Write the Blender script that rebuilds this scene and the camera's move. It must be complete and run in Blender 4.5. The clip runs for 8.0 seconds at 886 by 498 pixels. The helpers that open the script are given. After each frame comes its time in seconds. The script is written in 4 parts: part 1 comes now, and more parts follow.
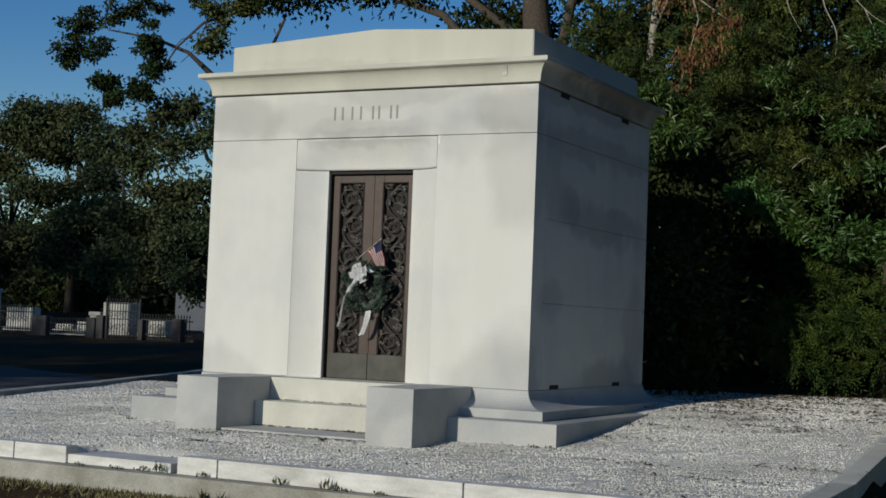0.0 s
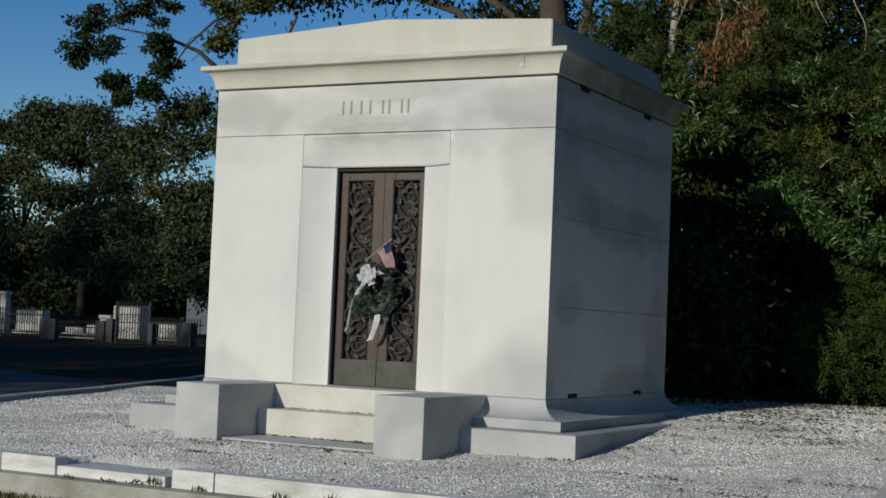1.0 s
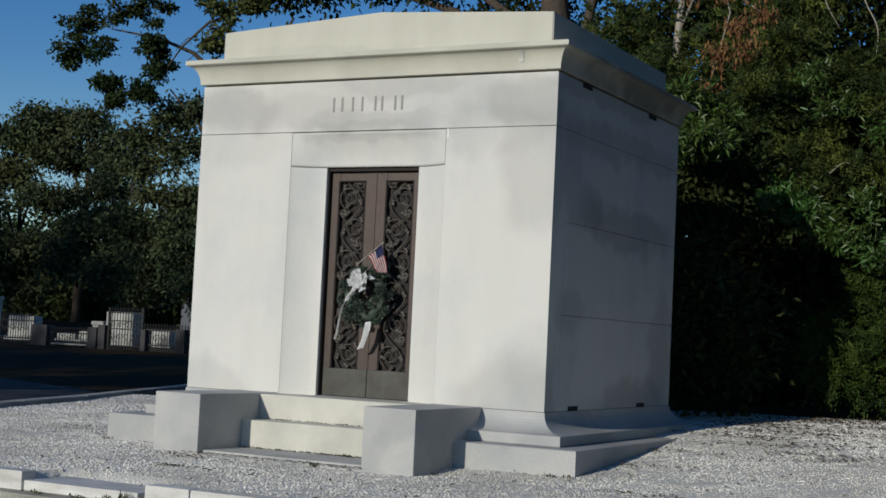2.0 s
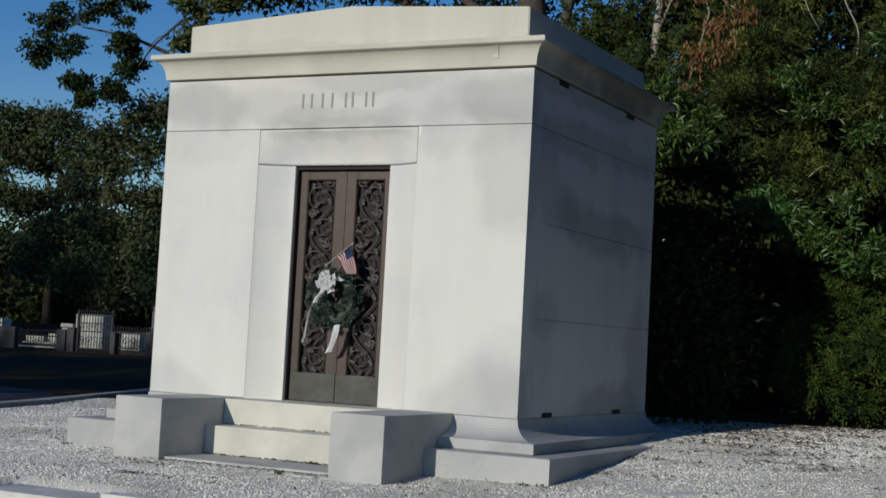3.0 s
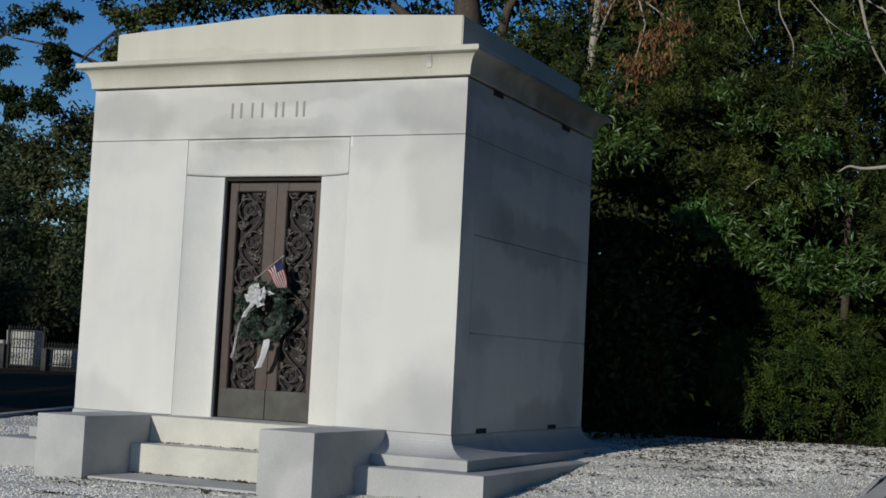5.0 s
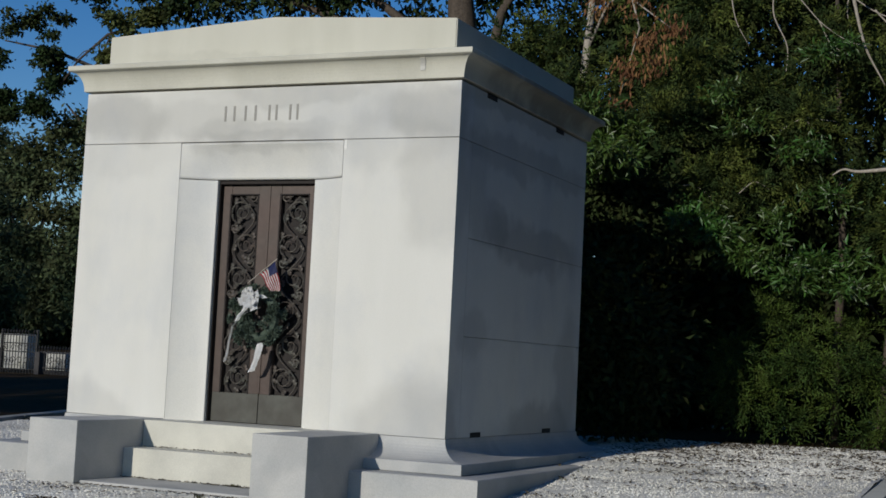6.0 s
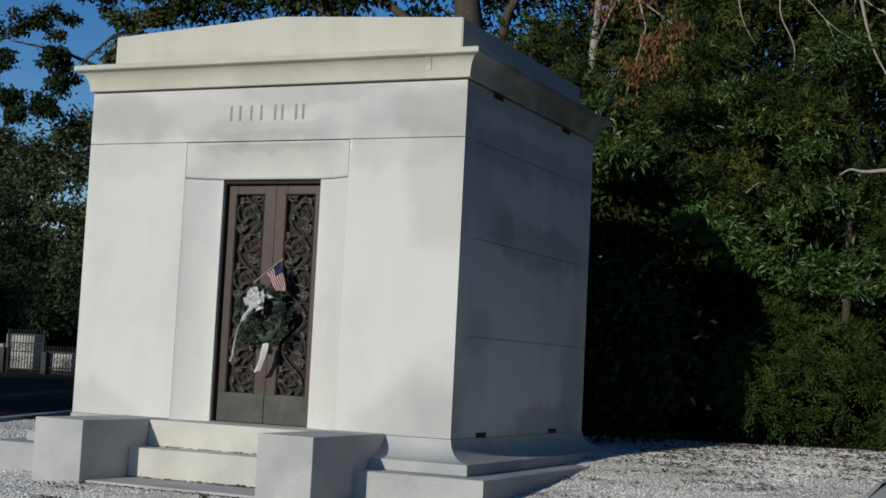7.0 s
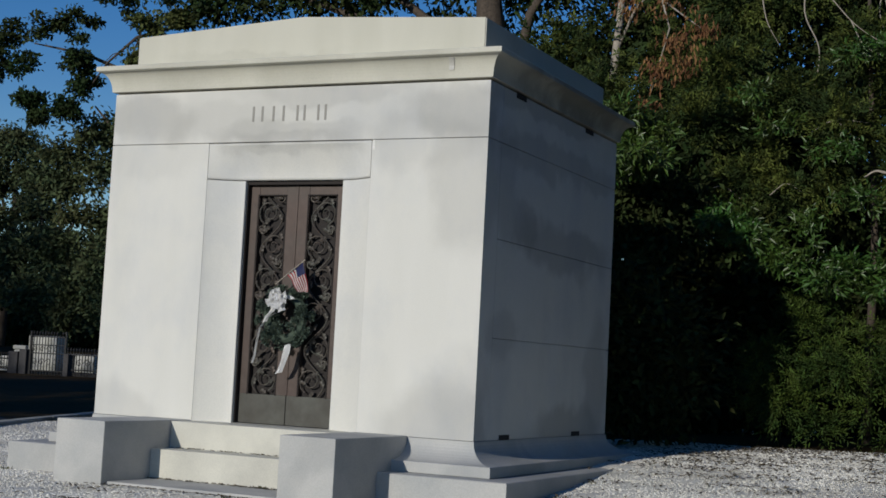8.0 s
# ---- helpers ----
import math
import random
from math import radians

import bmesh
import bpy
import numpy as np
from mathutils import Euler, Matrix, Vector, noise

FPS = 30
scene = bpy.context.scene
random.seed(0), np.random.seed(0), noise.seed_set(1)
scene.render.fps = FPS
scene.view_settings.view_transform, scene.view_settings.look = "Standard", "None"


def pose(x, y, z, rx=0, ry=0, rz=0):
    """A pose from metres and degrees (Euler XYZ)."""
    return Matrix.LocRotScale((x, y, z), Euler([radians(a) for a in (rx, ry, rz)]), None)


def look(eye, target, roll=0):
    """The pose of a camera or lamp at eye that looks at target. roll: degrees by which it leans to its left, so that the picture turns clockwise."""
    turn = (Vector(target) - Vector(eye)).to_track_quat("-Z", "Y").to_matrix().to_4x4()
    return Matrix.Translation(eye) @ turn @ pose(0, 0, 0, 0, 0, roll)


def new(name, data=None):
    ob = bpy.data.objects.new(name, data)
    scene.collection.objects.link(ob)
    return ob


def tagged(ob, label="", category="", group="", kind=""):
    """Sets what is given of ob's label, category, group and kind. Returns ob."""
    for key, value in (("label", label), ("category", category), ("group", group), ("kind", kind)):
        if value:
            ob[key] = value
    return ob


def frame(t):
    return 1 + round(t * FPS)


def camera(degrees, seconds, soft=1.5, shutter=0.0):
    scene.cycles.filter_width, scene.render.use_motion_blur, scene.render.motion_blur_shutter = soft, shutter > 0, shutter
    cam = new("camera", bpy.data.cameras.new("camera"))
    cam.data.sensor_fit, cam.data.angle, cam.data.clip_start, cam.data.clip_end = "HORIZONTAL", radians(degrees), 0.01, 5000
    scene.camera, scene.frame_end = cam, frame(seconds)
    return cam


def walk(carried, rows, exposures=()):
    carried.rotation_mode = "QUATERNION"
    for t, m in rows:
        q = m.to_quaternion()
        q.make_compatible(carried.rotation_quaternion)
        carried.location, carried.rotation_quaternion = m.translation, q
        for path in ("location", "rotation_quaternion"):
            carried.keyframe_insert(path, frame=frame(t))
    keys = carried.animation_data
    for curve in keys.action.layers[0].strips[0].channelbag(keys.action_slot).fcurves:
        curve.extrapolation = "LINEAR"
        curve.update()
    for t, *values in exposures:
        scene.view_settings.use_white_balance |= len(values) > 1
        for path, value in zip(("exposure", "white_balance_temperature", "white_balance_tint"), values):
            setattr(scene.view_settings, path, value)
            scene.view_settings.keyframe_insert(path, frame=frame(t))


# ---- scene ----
cam = camera(34.0, 8.0, soft=1.65)
PATH = [
    (0, (7.251, -12.443, 1.123), (6.344, -10.663, 1.229), 2.21),
    (0.5, (7.108, -12.141, 1.122), (6.190, -10.367, 1.230), 2.27),
    (1, (6.957, -11.810, 1.130), (6.031, -10.041, 1.241), 2.38),
    (1.5, (6.814, -11.476, 1.129), (5.883, -9.710, 1.246), 2.61),
    (3, (6.561, -10.854, 1.125), (5.664, -9.071, 1.256), 3.04),
    (3.5, (6.538, -10.767, 1.110), (5.665, -8.972, 1.243), 3.04),
    (4, (6.529, -10.698, 1.110), (5.678, -8.893, 1.248), 2.97),
    (4.5, (6.520, -10.647, 1.123), (5.686, -8.835, 1.269), 2.91),
    (5, (6.510, -10.618, 1.124), (5.688, -8.801, 1.280), 2.83),
    (6.5, (6.495, -10.571, 1.130), (5.681, -8.752, 1.291), 2.80),
    (7, (6.495, -10.563, 1.125), (5.672, -8.747, 1.286), 2.84),
    (7.5, (6.485, -10.552, 1.112), (5.649, -8.743, 1.276), 2.93),
    (8, (6.454, -10.508, 1.112), (5.605, -8.705, 1.276), 2.96),
]
EXPOSURE = [(0, -0.81, 6980, 5), (1.0, -0.76, 6880, 6), (4.0, -0.77, 6720, 7), (8, -0.80, 6700, 8)]
walk(cam, [(t, look(eye, target, roll)) for t, eye, target, roll in PATH], EXPOSURE)

# ---- light: low sun from the front, clear sky ----
SUN_TRAVEL = Vector((0.165, 1.0, -0.29))
sun_lamp = bpy.data.lights.new("sun", "SUN")
sun_lamp.energy, sun_lamp.angle, sun_lamp.color = 4.9, radians(0.55), (1.0, 0.965, 0.905)
sun = new("sun", sun_lamp)
sun.matrix_world = look((0, 0, 30), Vector((0, 0, 30)) + SUN_TRAVEL)
sky_world = bpy.data.worlds.new("sky")
scene.world = sky_world
sky_world.use_nodes = True
sky_tree = sky_world.node_tree
sky = sky_tree.nodes.new("ShaderNodeTexSky")
sky.sky_type, sky.sun_disc = "NISHITA", False
sky.sun_elevation, sky.sun_rotation = math.atan2(0.29, 1.014), math.pi + 0.15
sky.air_density, sky.dust_density, sky.ozone_density = 0.9, 0.0, 2.4
sky_tree.nodes["Background"].inputs["Strength"].default_value = 0.05
deep = sky_tree.nodes.new("ShaderNodeHueSaturation")
deep.inputs["Saturation"].default_value, deep.inputs["Value"].default_value = 1.40, 3.0
deep.inputs["Hue"].default_value = 0.516
sky_tree.links.new(sky.outputs[0], deep.inputs["Color"])
sky_tree.links.new(deep.outputs[0], sky_tree.nodes["Background"].inputs["Color"])


# ---- materials ----
def ramp(nodes, stops):
    r = nodes.new("ShaderNodeValToRGB")
    while len(r.color_ramp.elements) < len(stops):
        r.color_ramp.elements.new(0.5)
    for e, (p, c) in zip(r.color_ramp.elements, stops):
        e.position, e.color = p, (*c, 1)
    return r


def material(name, base, rough=0.7, metal=0.0, fine=(60, 0.1), broad=(1.5, 0.12), tint=None, bump=0.2, bump_scale=None,
             stretch=(1, 1, 1), edges=(0.36, 0.70), island=0.0, objrand=0.0, translucent=None, spec=0.5, streak=0.0, patch=None, blotches=()):
    """Base colour varied by fine grain, by broad stains towards tint, and by piece."""
    m = bpy.data.materials.new(name)
    m.use_nodes = True
    nt = m.node_tree
    N, L = nt.nodes, nt.links
    bsdf = N["Principled BSDF"]
    coord = N.new("ShaderNodeTexCoord")
    mp = N.new("ShaderNodeMapping")
    mp.inputs["Scale"].default_value = stretch
    L.new(coord.outputs["Object"], mp.inputs["Vector"])
    nf = N.new("ShaderNodeTexNoise")
    nf.inputs["Scale"].default_value, nf.inputs["Detail"].default_value = fine[0], 4
    L.new(coord.outputs["Object"], nf.inputs["Vector"])
    nb = N.new("ShaderNodeTexNoise")
    nb.inputs["Scale"].default_value, nb.inputs["Detail"].default_value = broad[0], 5
    nb.inputs["Roughness"].default_value = 0.6
    L.new(mp.outputs["Vector"], nb.inputs["Vector"])
    b = np.array(base)
    t = np.array(tint if tint else b * (1 - 2 * broad[1]))
    rb = ramp(N, [(edges[0], tuple(b)), (edges[1], tuple(b * (1 - broad[1]) + t * broad[1] if tint is None else t))])
    L.new(nb.outputs["Fac"], rb.inputs["Fac"])
    mix = N.new("ShaderNodeMix")
    mix.data_type, mix.blend_type = "RGBA", "MULTIPLY"
    mix.inputs["Factor"].default_value = 1.0
    rf = ramp(N, [(0.3, (1 - fine[1],) * 3), (0.7, (1 + fine[1],) * 3)])
    L.new(nf.outputs["Fac"], rf.inputs["Fac"])
    L.new(rb.outputs["Color"], mix.inputs["A"])
    L.new(rf.outputs["Color"], mix.inputs["B"])
    out = mix.outputs["Result"]
    if streak:
        sm = N.new("ShaderNodeMapping")
        sm.inputs["Scale"].default_value = (3.2, 3.2, 0.6)
        L.new(coord.outputs["Object"], sm.inputs["Vector"])
        ns = N.new("ShaderNodeTexNoise")
        ns.inputs["Scale"].default_value, ns.inputs["Detail"].default_value = 1.0, 6
        L.new(sm.outputs["Vector"], ns.inputs["Vector"])
        rs = ramp(N, [(0.42, (1, 1, 1)), (0.75, (1 - streak, 1 - streak, 1 - 1.15 * streak))])
        L.new(ns.outputs["Fac"], rs.inputs["Fac"])
        m2 = N.new("ShaderNodeMix")
        m2.data_type, m2.blend_type = "RGBA", "MULTIPLY"
        m2.inputs["Factor"].default_value = 1.0
        L.new(out, m2.inputs["A"])
        L.new(rs.outputs["Color"], m2.inputs["B"])
        out = m2.outputs["Result"]
    if patch:
        # damp stains with soft ragged rims: (scale, strength, spread, shift)
        pm = N.new("ShaderNodeMapping")
        pm.inputs["Location"].default_value = (patch[3], patch[3] * 0.7, patch[3] * 1.3)
        L.new(coord.outputs["Object"], pm.inputs["Vector"])
        np_ = N.new("ShaderNodeTexNoise")
        np_.inputs["Scale"].default_value, np_.inputs["Detail"].default_value = patch[0], 3
        np_.inputs["Roughness"].default_value, np_.inputs["Distortion"].default_value = 0.45, 0.6
        L.new(pm.outputs["Vector"], np_.inputs["Vector"])
        k = patch[1]
        rp = ramp(N, [(patch[2], (1, 1, 1)), (patch[2] + 0.045, (1 - 0.75 * k, 1 - 0.72 * k, 1 - 0.68 * k)), (patch[2] + 0.16, (1 - k, 1 - 0.97 * k, 1 - 0.93 * k))])
        L.new(np_.outputs["Fac"], rp.inputs["Fac"])
        m3 = N.new("ShaderNodeMix")
        m3.data_type, m3.blend_type = "RGBA", "MULTIPLY"
        m3.inputs["Factor"].default_value = 1.0
        L.new(out, m3.inputs["A"])
        L.new(rp.outputs["Color"], m3.inputs["B"])
        out = m3.outputs["Result"]
    if blotches:
        # weather stains and painted shade, ragged soft rims: rows of (centre, radii, strength)
        nd = N.new("ShaderNodeTexNoise")
        nd.inputs["Scale"].default_value, nd.inputs["Detail"].default_value = 2.6, 4
        L.new(coord.outputs["Object"], nd.inputs["Vector"])
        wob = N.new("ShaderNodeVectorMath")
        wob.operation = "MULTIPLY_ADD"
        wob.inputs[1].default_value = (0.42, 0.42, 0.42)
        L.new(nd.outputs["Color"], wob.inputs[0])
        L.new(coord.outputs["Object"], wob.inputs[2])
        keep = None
        for c, r, k in blotches:
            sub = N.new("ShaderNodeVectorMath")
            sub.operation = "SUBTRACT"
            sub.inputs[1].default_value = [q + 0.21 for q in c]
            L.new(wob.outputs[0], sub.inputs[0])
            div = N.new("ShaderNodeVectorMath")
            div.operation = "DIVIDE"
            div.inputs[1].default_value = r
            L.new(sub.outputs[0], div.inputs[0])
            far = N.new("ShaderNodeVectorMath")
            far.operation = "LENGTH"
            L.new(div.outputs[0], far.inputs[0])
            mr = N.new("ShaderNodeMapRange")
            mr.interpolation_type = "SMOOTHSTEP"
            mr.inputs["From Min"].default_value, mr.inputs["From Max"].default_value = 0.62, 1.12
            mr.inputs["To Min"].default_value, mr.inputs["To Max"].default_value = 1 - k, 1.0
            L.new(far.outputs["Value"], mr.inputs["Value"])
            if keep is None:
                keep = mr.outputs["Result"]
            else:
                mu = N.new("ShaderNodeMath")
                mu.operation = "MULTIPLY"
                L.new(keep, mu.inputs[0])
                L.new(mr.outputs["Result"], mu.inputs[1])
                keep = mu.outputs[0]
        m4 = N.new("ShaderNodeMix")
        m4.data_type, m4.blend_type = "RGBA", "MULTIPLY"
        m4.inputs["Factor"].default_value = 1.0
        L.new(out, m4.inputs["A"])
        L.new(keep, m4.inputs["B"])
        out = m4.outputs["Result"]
    if island or objrand:
        hsv = N.new("ShaderNodeHueSaturation")
        src = N.new("ShaderNodeNewGeometry").outputs["Random Per Island"] if island else N.new("ShaderNodeObjectInfo").outputs["Random"]
        k = island or objrand
        mr = N.new("ShaderNodeMapRange")
        mr.inputs["To Min"].default_value, mr.inputs["To Max"].default_value = 1 - k, 1 + k
        L.new(src, mr.inputs["Value"])
        L.new(mr.outputs["Result"], hsv.inputs["Value"])
        mh = N.new("ShaderNodeMapRange")
        mh.inputs["To Min"].default_value, mh.inputs["To Max"].default_value = 0.5 - 0.03 * k, 0.5 + 0.04 * k
        L.new(src, mh.inputs["Value"])
        L.new(mh.outputs["Result"], hsv.inputs["Hue"])
        L.new(out, hsv.inputs["Color"])
        out = hsv.outputs["Color"]
    L.new(out, bsdf.inputs["Base Color"])
    bsdf.inputs["Roughness"].default_value = rough
    bsdf.inputs["Metallic"].default_value = metal
    bsdf.inputs["Specular IOR Level"].default_value = spec
    if bump:
        bn = N.new("ShaderNodeBump")
        bn.inputs["Strength"].default_value, bn.inputs["Distance"].default_value = bump, 0.01
        if bump_scale:
            nn = N.new("ShaderNodeTexNoise")
            nn.inputs["Scale"].default_value, nn.inputs["Detail"].default_value = bump_scale, 3
            L.new(coord.outputs["Object"], nn.inputs["Vector"])
            L.new(nn.outputs["Fac"], bn.inputs["Height"])
        else:
            L.new(nf.outputs["Fac"], bn.inputs["Height"])
        L.new(bn.outputs["Normal"], bsdf.inputs["Normal"])
    if translucent:
        tr = N.new("ShaderNodeBsdfTranslucent")
        L.new(out, tr.inputs["Color"])
        ms = N.new("ShaderNodeMixShader")
        ms.inputs["Fac"].default_value = translucent
        L.new(bsdf.outputs[0], ms.inputs[1])
        L.new(tr.outputs[0], ms.inputs[2])
        L.new(ms.outputs[0], N["Material Output"].inputs["Surface"])
    return m


TOMB_STAINS_SHADE = (
    # front face: damp at the foot, grey rain marks towards the upper corner, soiled frieze
    ((1.62, 0, 0.42), (0.78, 0.25, 0.66), 0.20), ((1.80, 0, 0.9), (0.40, 0.25, 0.42), 0.07), ((-1.68, 0, 0.50), (0.56, 0.25, 0.36), 0.12),
    # first row here: shade under the frieze, darkened into the lintel's coved top
    ((0.0, 0.05, 2.95), (0.85, 0.25, 0.12), 0.13), ((0.0, 0, 3.22), (2.3, 0.25, 0.30), 0.09), ((1.70, 0, 2.55), (0.42, 0.25, 0.62), 0.14), ((1.25, 0, 2.95), (0.60, 0.25, 0.26), 0.09), ((-1.35, 0, 2.85), (0.55, 0.25, 0.24), 0.06),
    ((-1.50, 0, 3.2), (0.62, 0.25, 0.24), 0.18), ((1.58, 0, 3.22), (0.46, 0.25, 0.28), 0.19), ((0.0, 0, 3.04), (0.85, 0.25, 0.13), 0.13), ((0.35, 0, 3.40), (0.9, 0.25, 0.14), 0.13), ((-0.6, 0, 3.15), (0.7, 0.25, 0.2), 0.08),
    # east face: fin-shaped mark over a joint, darker along the top, the foot and the back
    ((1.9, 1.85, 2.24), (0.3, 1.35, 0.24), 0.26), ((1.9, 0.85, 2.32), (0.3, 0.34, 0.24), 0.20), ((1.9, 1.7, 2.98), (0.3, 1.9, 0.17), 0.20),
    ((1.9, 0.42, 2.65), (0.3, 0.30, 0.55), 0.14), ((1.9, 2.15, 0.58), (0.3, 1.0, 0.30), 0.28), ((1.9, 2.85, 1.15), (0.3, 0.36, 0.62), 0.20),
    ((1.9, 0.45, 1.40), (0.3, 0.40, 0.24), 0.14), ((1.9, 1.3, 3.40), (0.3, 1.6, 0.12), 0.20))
# first row darkens the whole east side, the rest are faint patches in front
CORNICE_DARKENING = (((2.1, 1.9, 3.55), (0.32, 2.0, 0.34), 0.55), ((-1.2, -0.1, 3.58), (0.6, 0.3, 0.2), 0.08), ((0.1, -0.1, 3.56), (0.5, 0.3, 0.2), 0.07),
                  ((1.2, -0.1, 3.60), (0.5, 0.3, 0.2), 0.08), ((-0.5, 0.1, 3.75), (1.0, 0.3, 0.1), 0.08))
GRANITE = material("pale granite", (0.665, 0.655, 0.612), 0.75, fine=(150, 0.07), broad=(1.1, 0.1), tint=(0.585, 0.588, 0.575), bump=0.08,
                   stretch=(1, 1, 0.75), edges=(0.46, 0.66), streak=0.05, blotches=TOMB_STAINS_SHADE)
GRANITE_GREY = material("grey weathered granite", (0.48, 0.473, 0.453), 0.8, fine=(120, 0.09), broad=(1.6, 0.1), tint=(0.37, 0.38, 0.38), bump=0.12, objrand=0.03, patch=(1.3, 0.14, 0.52, 1.7))
GRANITE_STEP = material("weathered granite", (0.62, 0.605, 0.53), 0.8, fine=(120, 0.09), broad=(1.6, 0.1), tint=(0.46, 0.45, 0.40), bump=0.12, objrand=0.03)
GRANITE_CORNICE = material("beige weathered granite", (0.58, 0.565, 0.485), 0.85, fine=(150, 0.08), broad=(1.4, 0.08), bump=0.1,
                           stretch=(1, 1, 0.9), edges=(0.44, 0.66), streak=0.10, blotches=CORNICE_DARKENING)
# marble dimmed in its colour, since the graves lie partly in shade
GRAVE_MARBLE = material("dimmed grey marble", (0.45, 0.445, 0.42), 0.7, fine=(50, 0.08), broad=(3.0, 0.3), tint=(0.26, 0.26, 0.22), bump=0.12, objrand=0.08)
INSCRIPTION = material("cut inscription grey", (0.30, 0.29, 0.265), 0.85, fine=(150, 0.08))
BRONZE = material("brown bronze", (0.074, 0.053, 0.046), 0.5, 0.45, fine=(18, 0.10), broad=(2.2, 0.2), tint=(0.066, 0.054, 0.048), bump=0.1)
BRONZE_SCROLL = material("greyed bronze patina", (0.080, 0.062, 0.053), 0.55, 0.4, fine=(30, 0.2), broad=(6, 0.2), tint=(0.08, 0.082, 0.07), bump=0.1)
BRONZE_LOW = material("dulled green bronze", (0.060, 0.057, 0.049), 0.6, 0.35, fine=(14, 0.08), broad=(4, 0.2), tint=(0.090, 0.092, 0.080), bump=0.1)
# near-black tone for the door frame, the backing and the panel beads
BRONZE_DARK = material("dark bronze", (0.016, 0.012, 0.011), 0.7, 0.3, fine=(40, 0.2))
DARK = material("dark opening", (0.02, 0.02, 0.02), 0.9, bump=0)
MARBLE = material("weathered white marble", (0.74, 0.73, 0.70), 0.6, fine=(50, 0.06), broad=(3.0, 0.3), tint=(0.42, 0.41, 0.37), bump=0.12, stretch=(0.6, 1, 2.5), objrand=0.05)
CONCRETE = material("old concrete", (0.42, 0.41, 0.37), 0.9, fine=(70, 0.15), broad=(2.5, 0.3), tint=(0.24, 0.23, 0.19), bump=0.3)
GRAVEL_BED = material("gravel bed", (0.75, 0.73, 0.66), 0.95, fine=(95, 0.35), broad=(1.3, 0.2), tint=(0.58, 0.56, 0.51), bump=0.5, bump_scale=110)
PEBBLE = material("pale gravel stone", (0.84, 0.815, 0.755), 0.85, fine=(30, 0.1), broad=(0.7, 0.15), tint=(0.45, 0.43, 0.39), bump=0, island=0.30)
SOIL = material("dry grass and soil", (0.062, 0.038, 0.019), 0.95, fine=(25, 0.4), broad=(0.6, 0.3), tint=(0.042, 0.032, 0.014), bump=0.8, bump_scale=30, spec=0.04)
ASPHALT = material("asphalt", (0.072, 0.070, 0.070), 0.9, fine=(60, 0.25), broad=(0.6, 0.2), bump=0.4, spec=0.15)
BARK = material("bark", (0.075, 0.058, 0.044), 0.95, fine=(25, 0.35), broad=(4, 0.3), stretch=(3, 3, 0.5), bump=0.8, bump_scale=18)
PALE_BARK = material("pale bark", (0.34, 0.30, 0.25), 0.9, fine=(25, 0.25), broad=(4, 0.3), stretch=(3, 3, 0.5), bump=0.5)
# strong broad noise in both cedars paints lit tufts against shaded gaps
CEDAR = material("cedar foliage", (0.026, 0.044, 0.012), 0.75, fine=(9, 0.35), broad=(2.2, 0.3), tint=(0.092, 0.112, 0.024), edges=(0.47, 0.60), bump=0, island=0.35, translucent=0.15, spec=0.2)
CEDAR_BRIGHT = material("young cedar foliage", (0.024, 0.046, 0.009), 0.7, fine=(9, 0.35), broad=(2.6, 0.3), tint=(0.056, 0.084, 0.014), edges=(0.42, 0.58), bump=0, island=0.35, translucent=0.15, spec=0.2)
MAGNOLIA = material("broad glossy leaf", (0.040, 0.098, 0.018), 0.42, fine=(3, 0.2), broad=(0.9, 0.25), tint=(0.068, 0.098, 0.020), bump=0, island=0.45, translucent=0.15)
OAK = material("oak leaf", (0.025, 0.046, 0.015), 0.75, fine=(3, 0.2), broad=(0.7, 0.3), tint=(0.048, 0.052, 0.016), bump=0, island=0.5, translucent=0.2, spec=0.15)
# lighter oak copy: brightness of sunlit far and drive crowns put into colour
OAK_LIT = material("lightened grey-green oak leaf", (0.058, 0.085, 0.042), 0.75, fine=(3, 0.2), broad=(0.5, 0.3), tint=(0.085, 0.088, 0.036), bump=0, island=0.5, translucent=0.2, spec=0.15)
# brightest oak copy: one clump's sunlight is painted as yellow-green colour
OAK_SUNLIT = material("sunlit yellow-green oak leaf", (0.105, 0.118, 0.038), 0.7, fine=(3, 0.2), broad=(1.2, 0.3), tint=(0.07, 0.085, 0.025), bump=0, island=0.5, translucent=0.2, spec=0.2)
DEAD_LEAF = material("dead brown leaf", (0.27, 0.135, 0.062), 0.8, fine=(5, 0.2), broad=(4, 0.3), tint=(0.10, 0.042, 0.020), bump=0, island=0.4, translucent=0.2, spec=0.2)
DRY_GRASS = material("dry grass blade", (0.20, 0.17, 0.085), 0.85, bump=0, island=0.5, translucent=0.2, spec=0.2)
WEED = material("weed", (0.10, 0.105, 0.045), 0.8, bump=0, island=0.4, translucent=0.2)
FIR = material("fir wreath needles", (0.066, 0.094, 0.070), 0.7, bump=0, island=0.5, spec=0.3)
RIBBON = material("white satin ribbon", (0.88, 0.88, 0.88), 0.4, fine=(20, 0.03), bump=0)
IRON = material("black iron", (0.02, 0.02, 0.022), 0.5, 0.4, fine=(40, 0.2), bump=0)
# dark blue-grey base puts the pale vault wall's shade into its colour
VAULT_SHADE = material("vault wall with shade in its colour", (0.10, 0.11, 0.13), 0.85, fine=(20, 0.12), broad=(2.0, 0.2), bump=0.2)
# base colour lowered so the masonry carries the dark of shaded piers
BRICK_DARK = material("dark masonry", (0.050, 0.048, 0.050), 0.9, fine=(30, 0.3), bump=0.4)
FLAG_RED = material("flag red", (0.42, 0.05, 0.06), 0.7, bump=0)
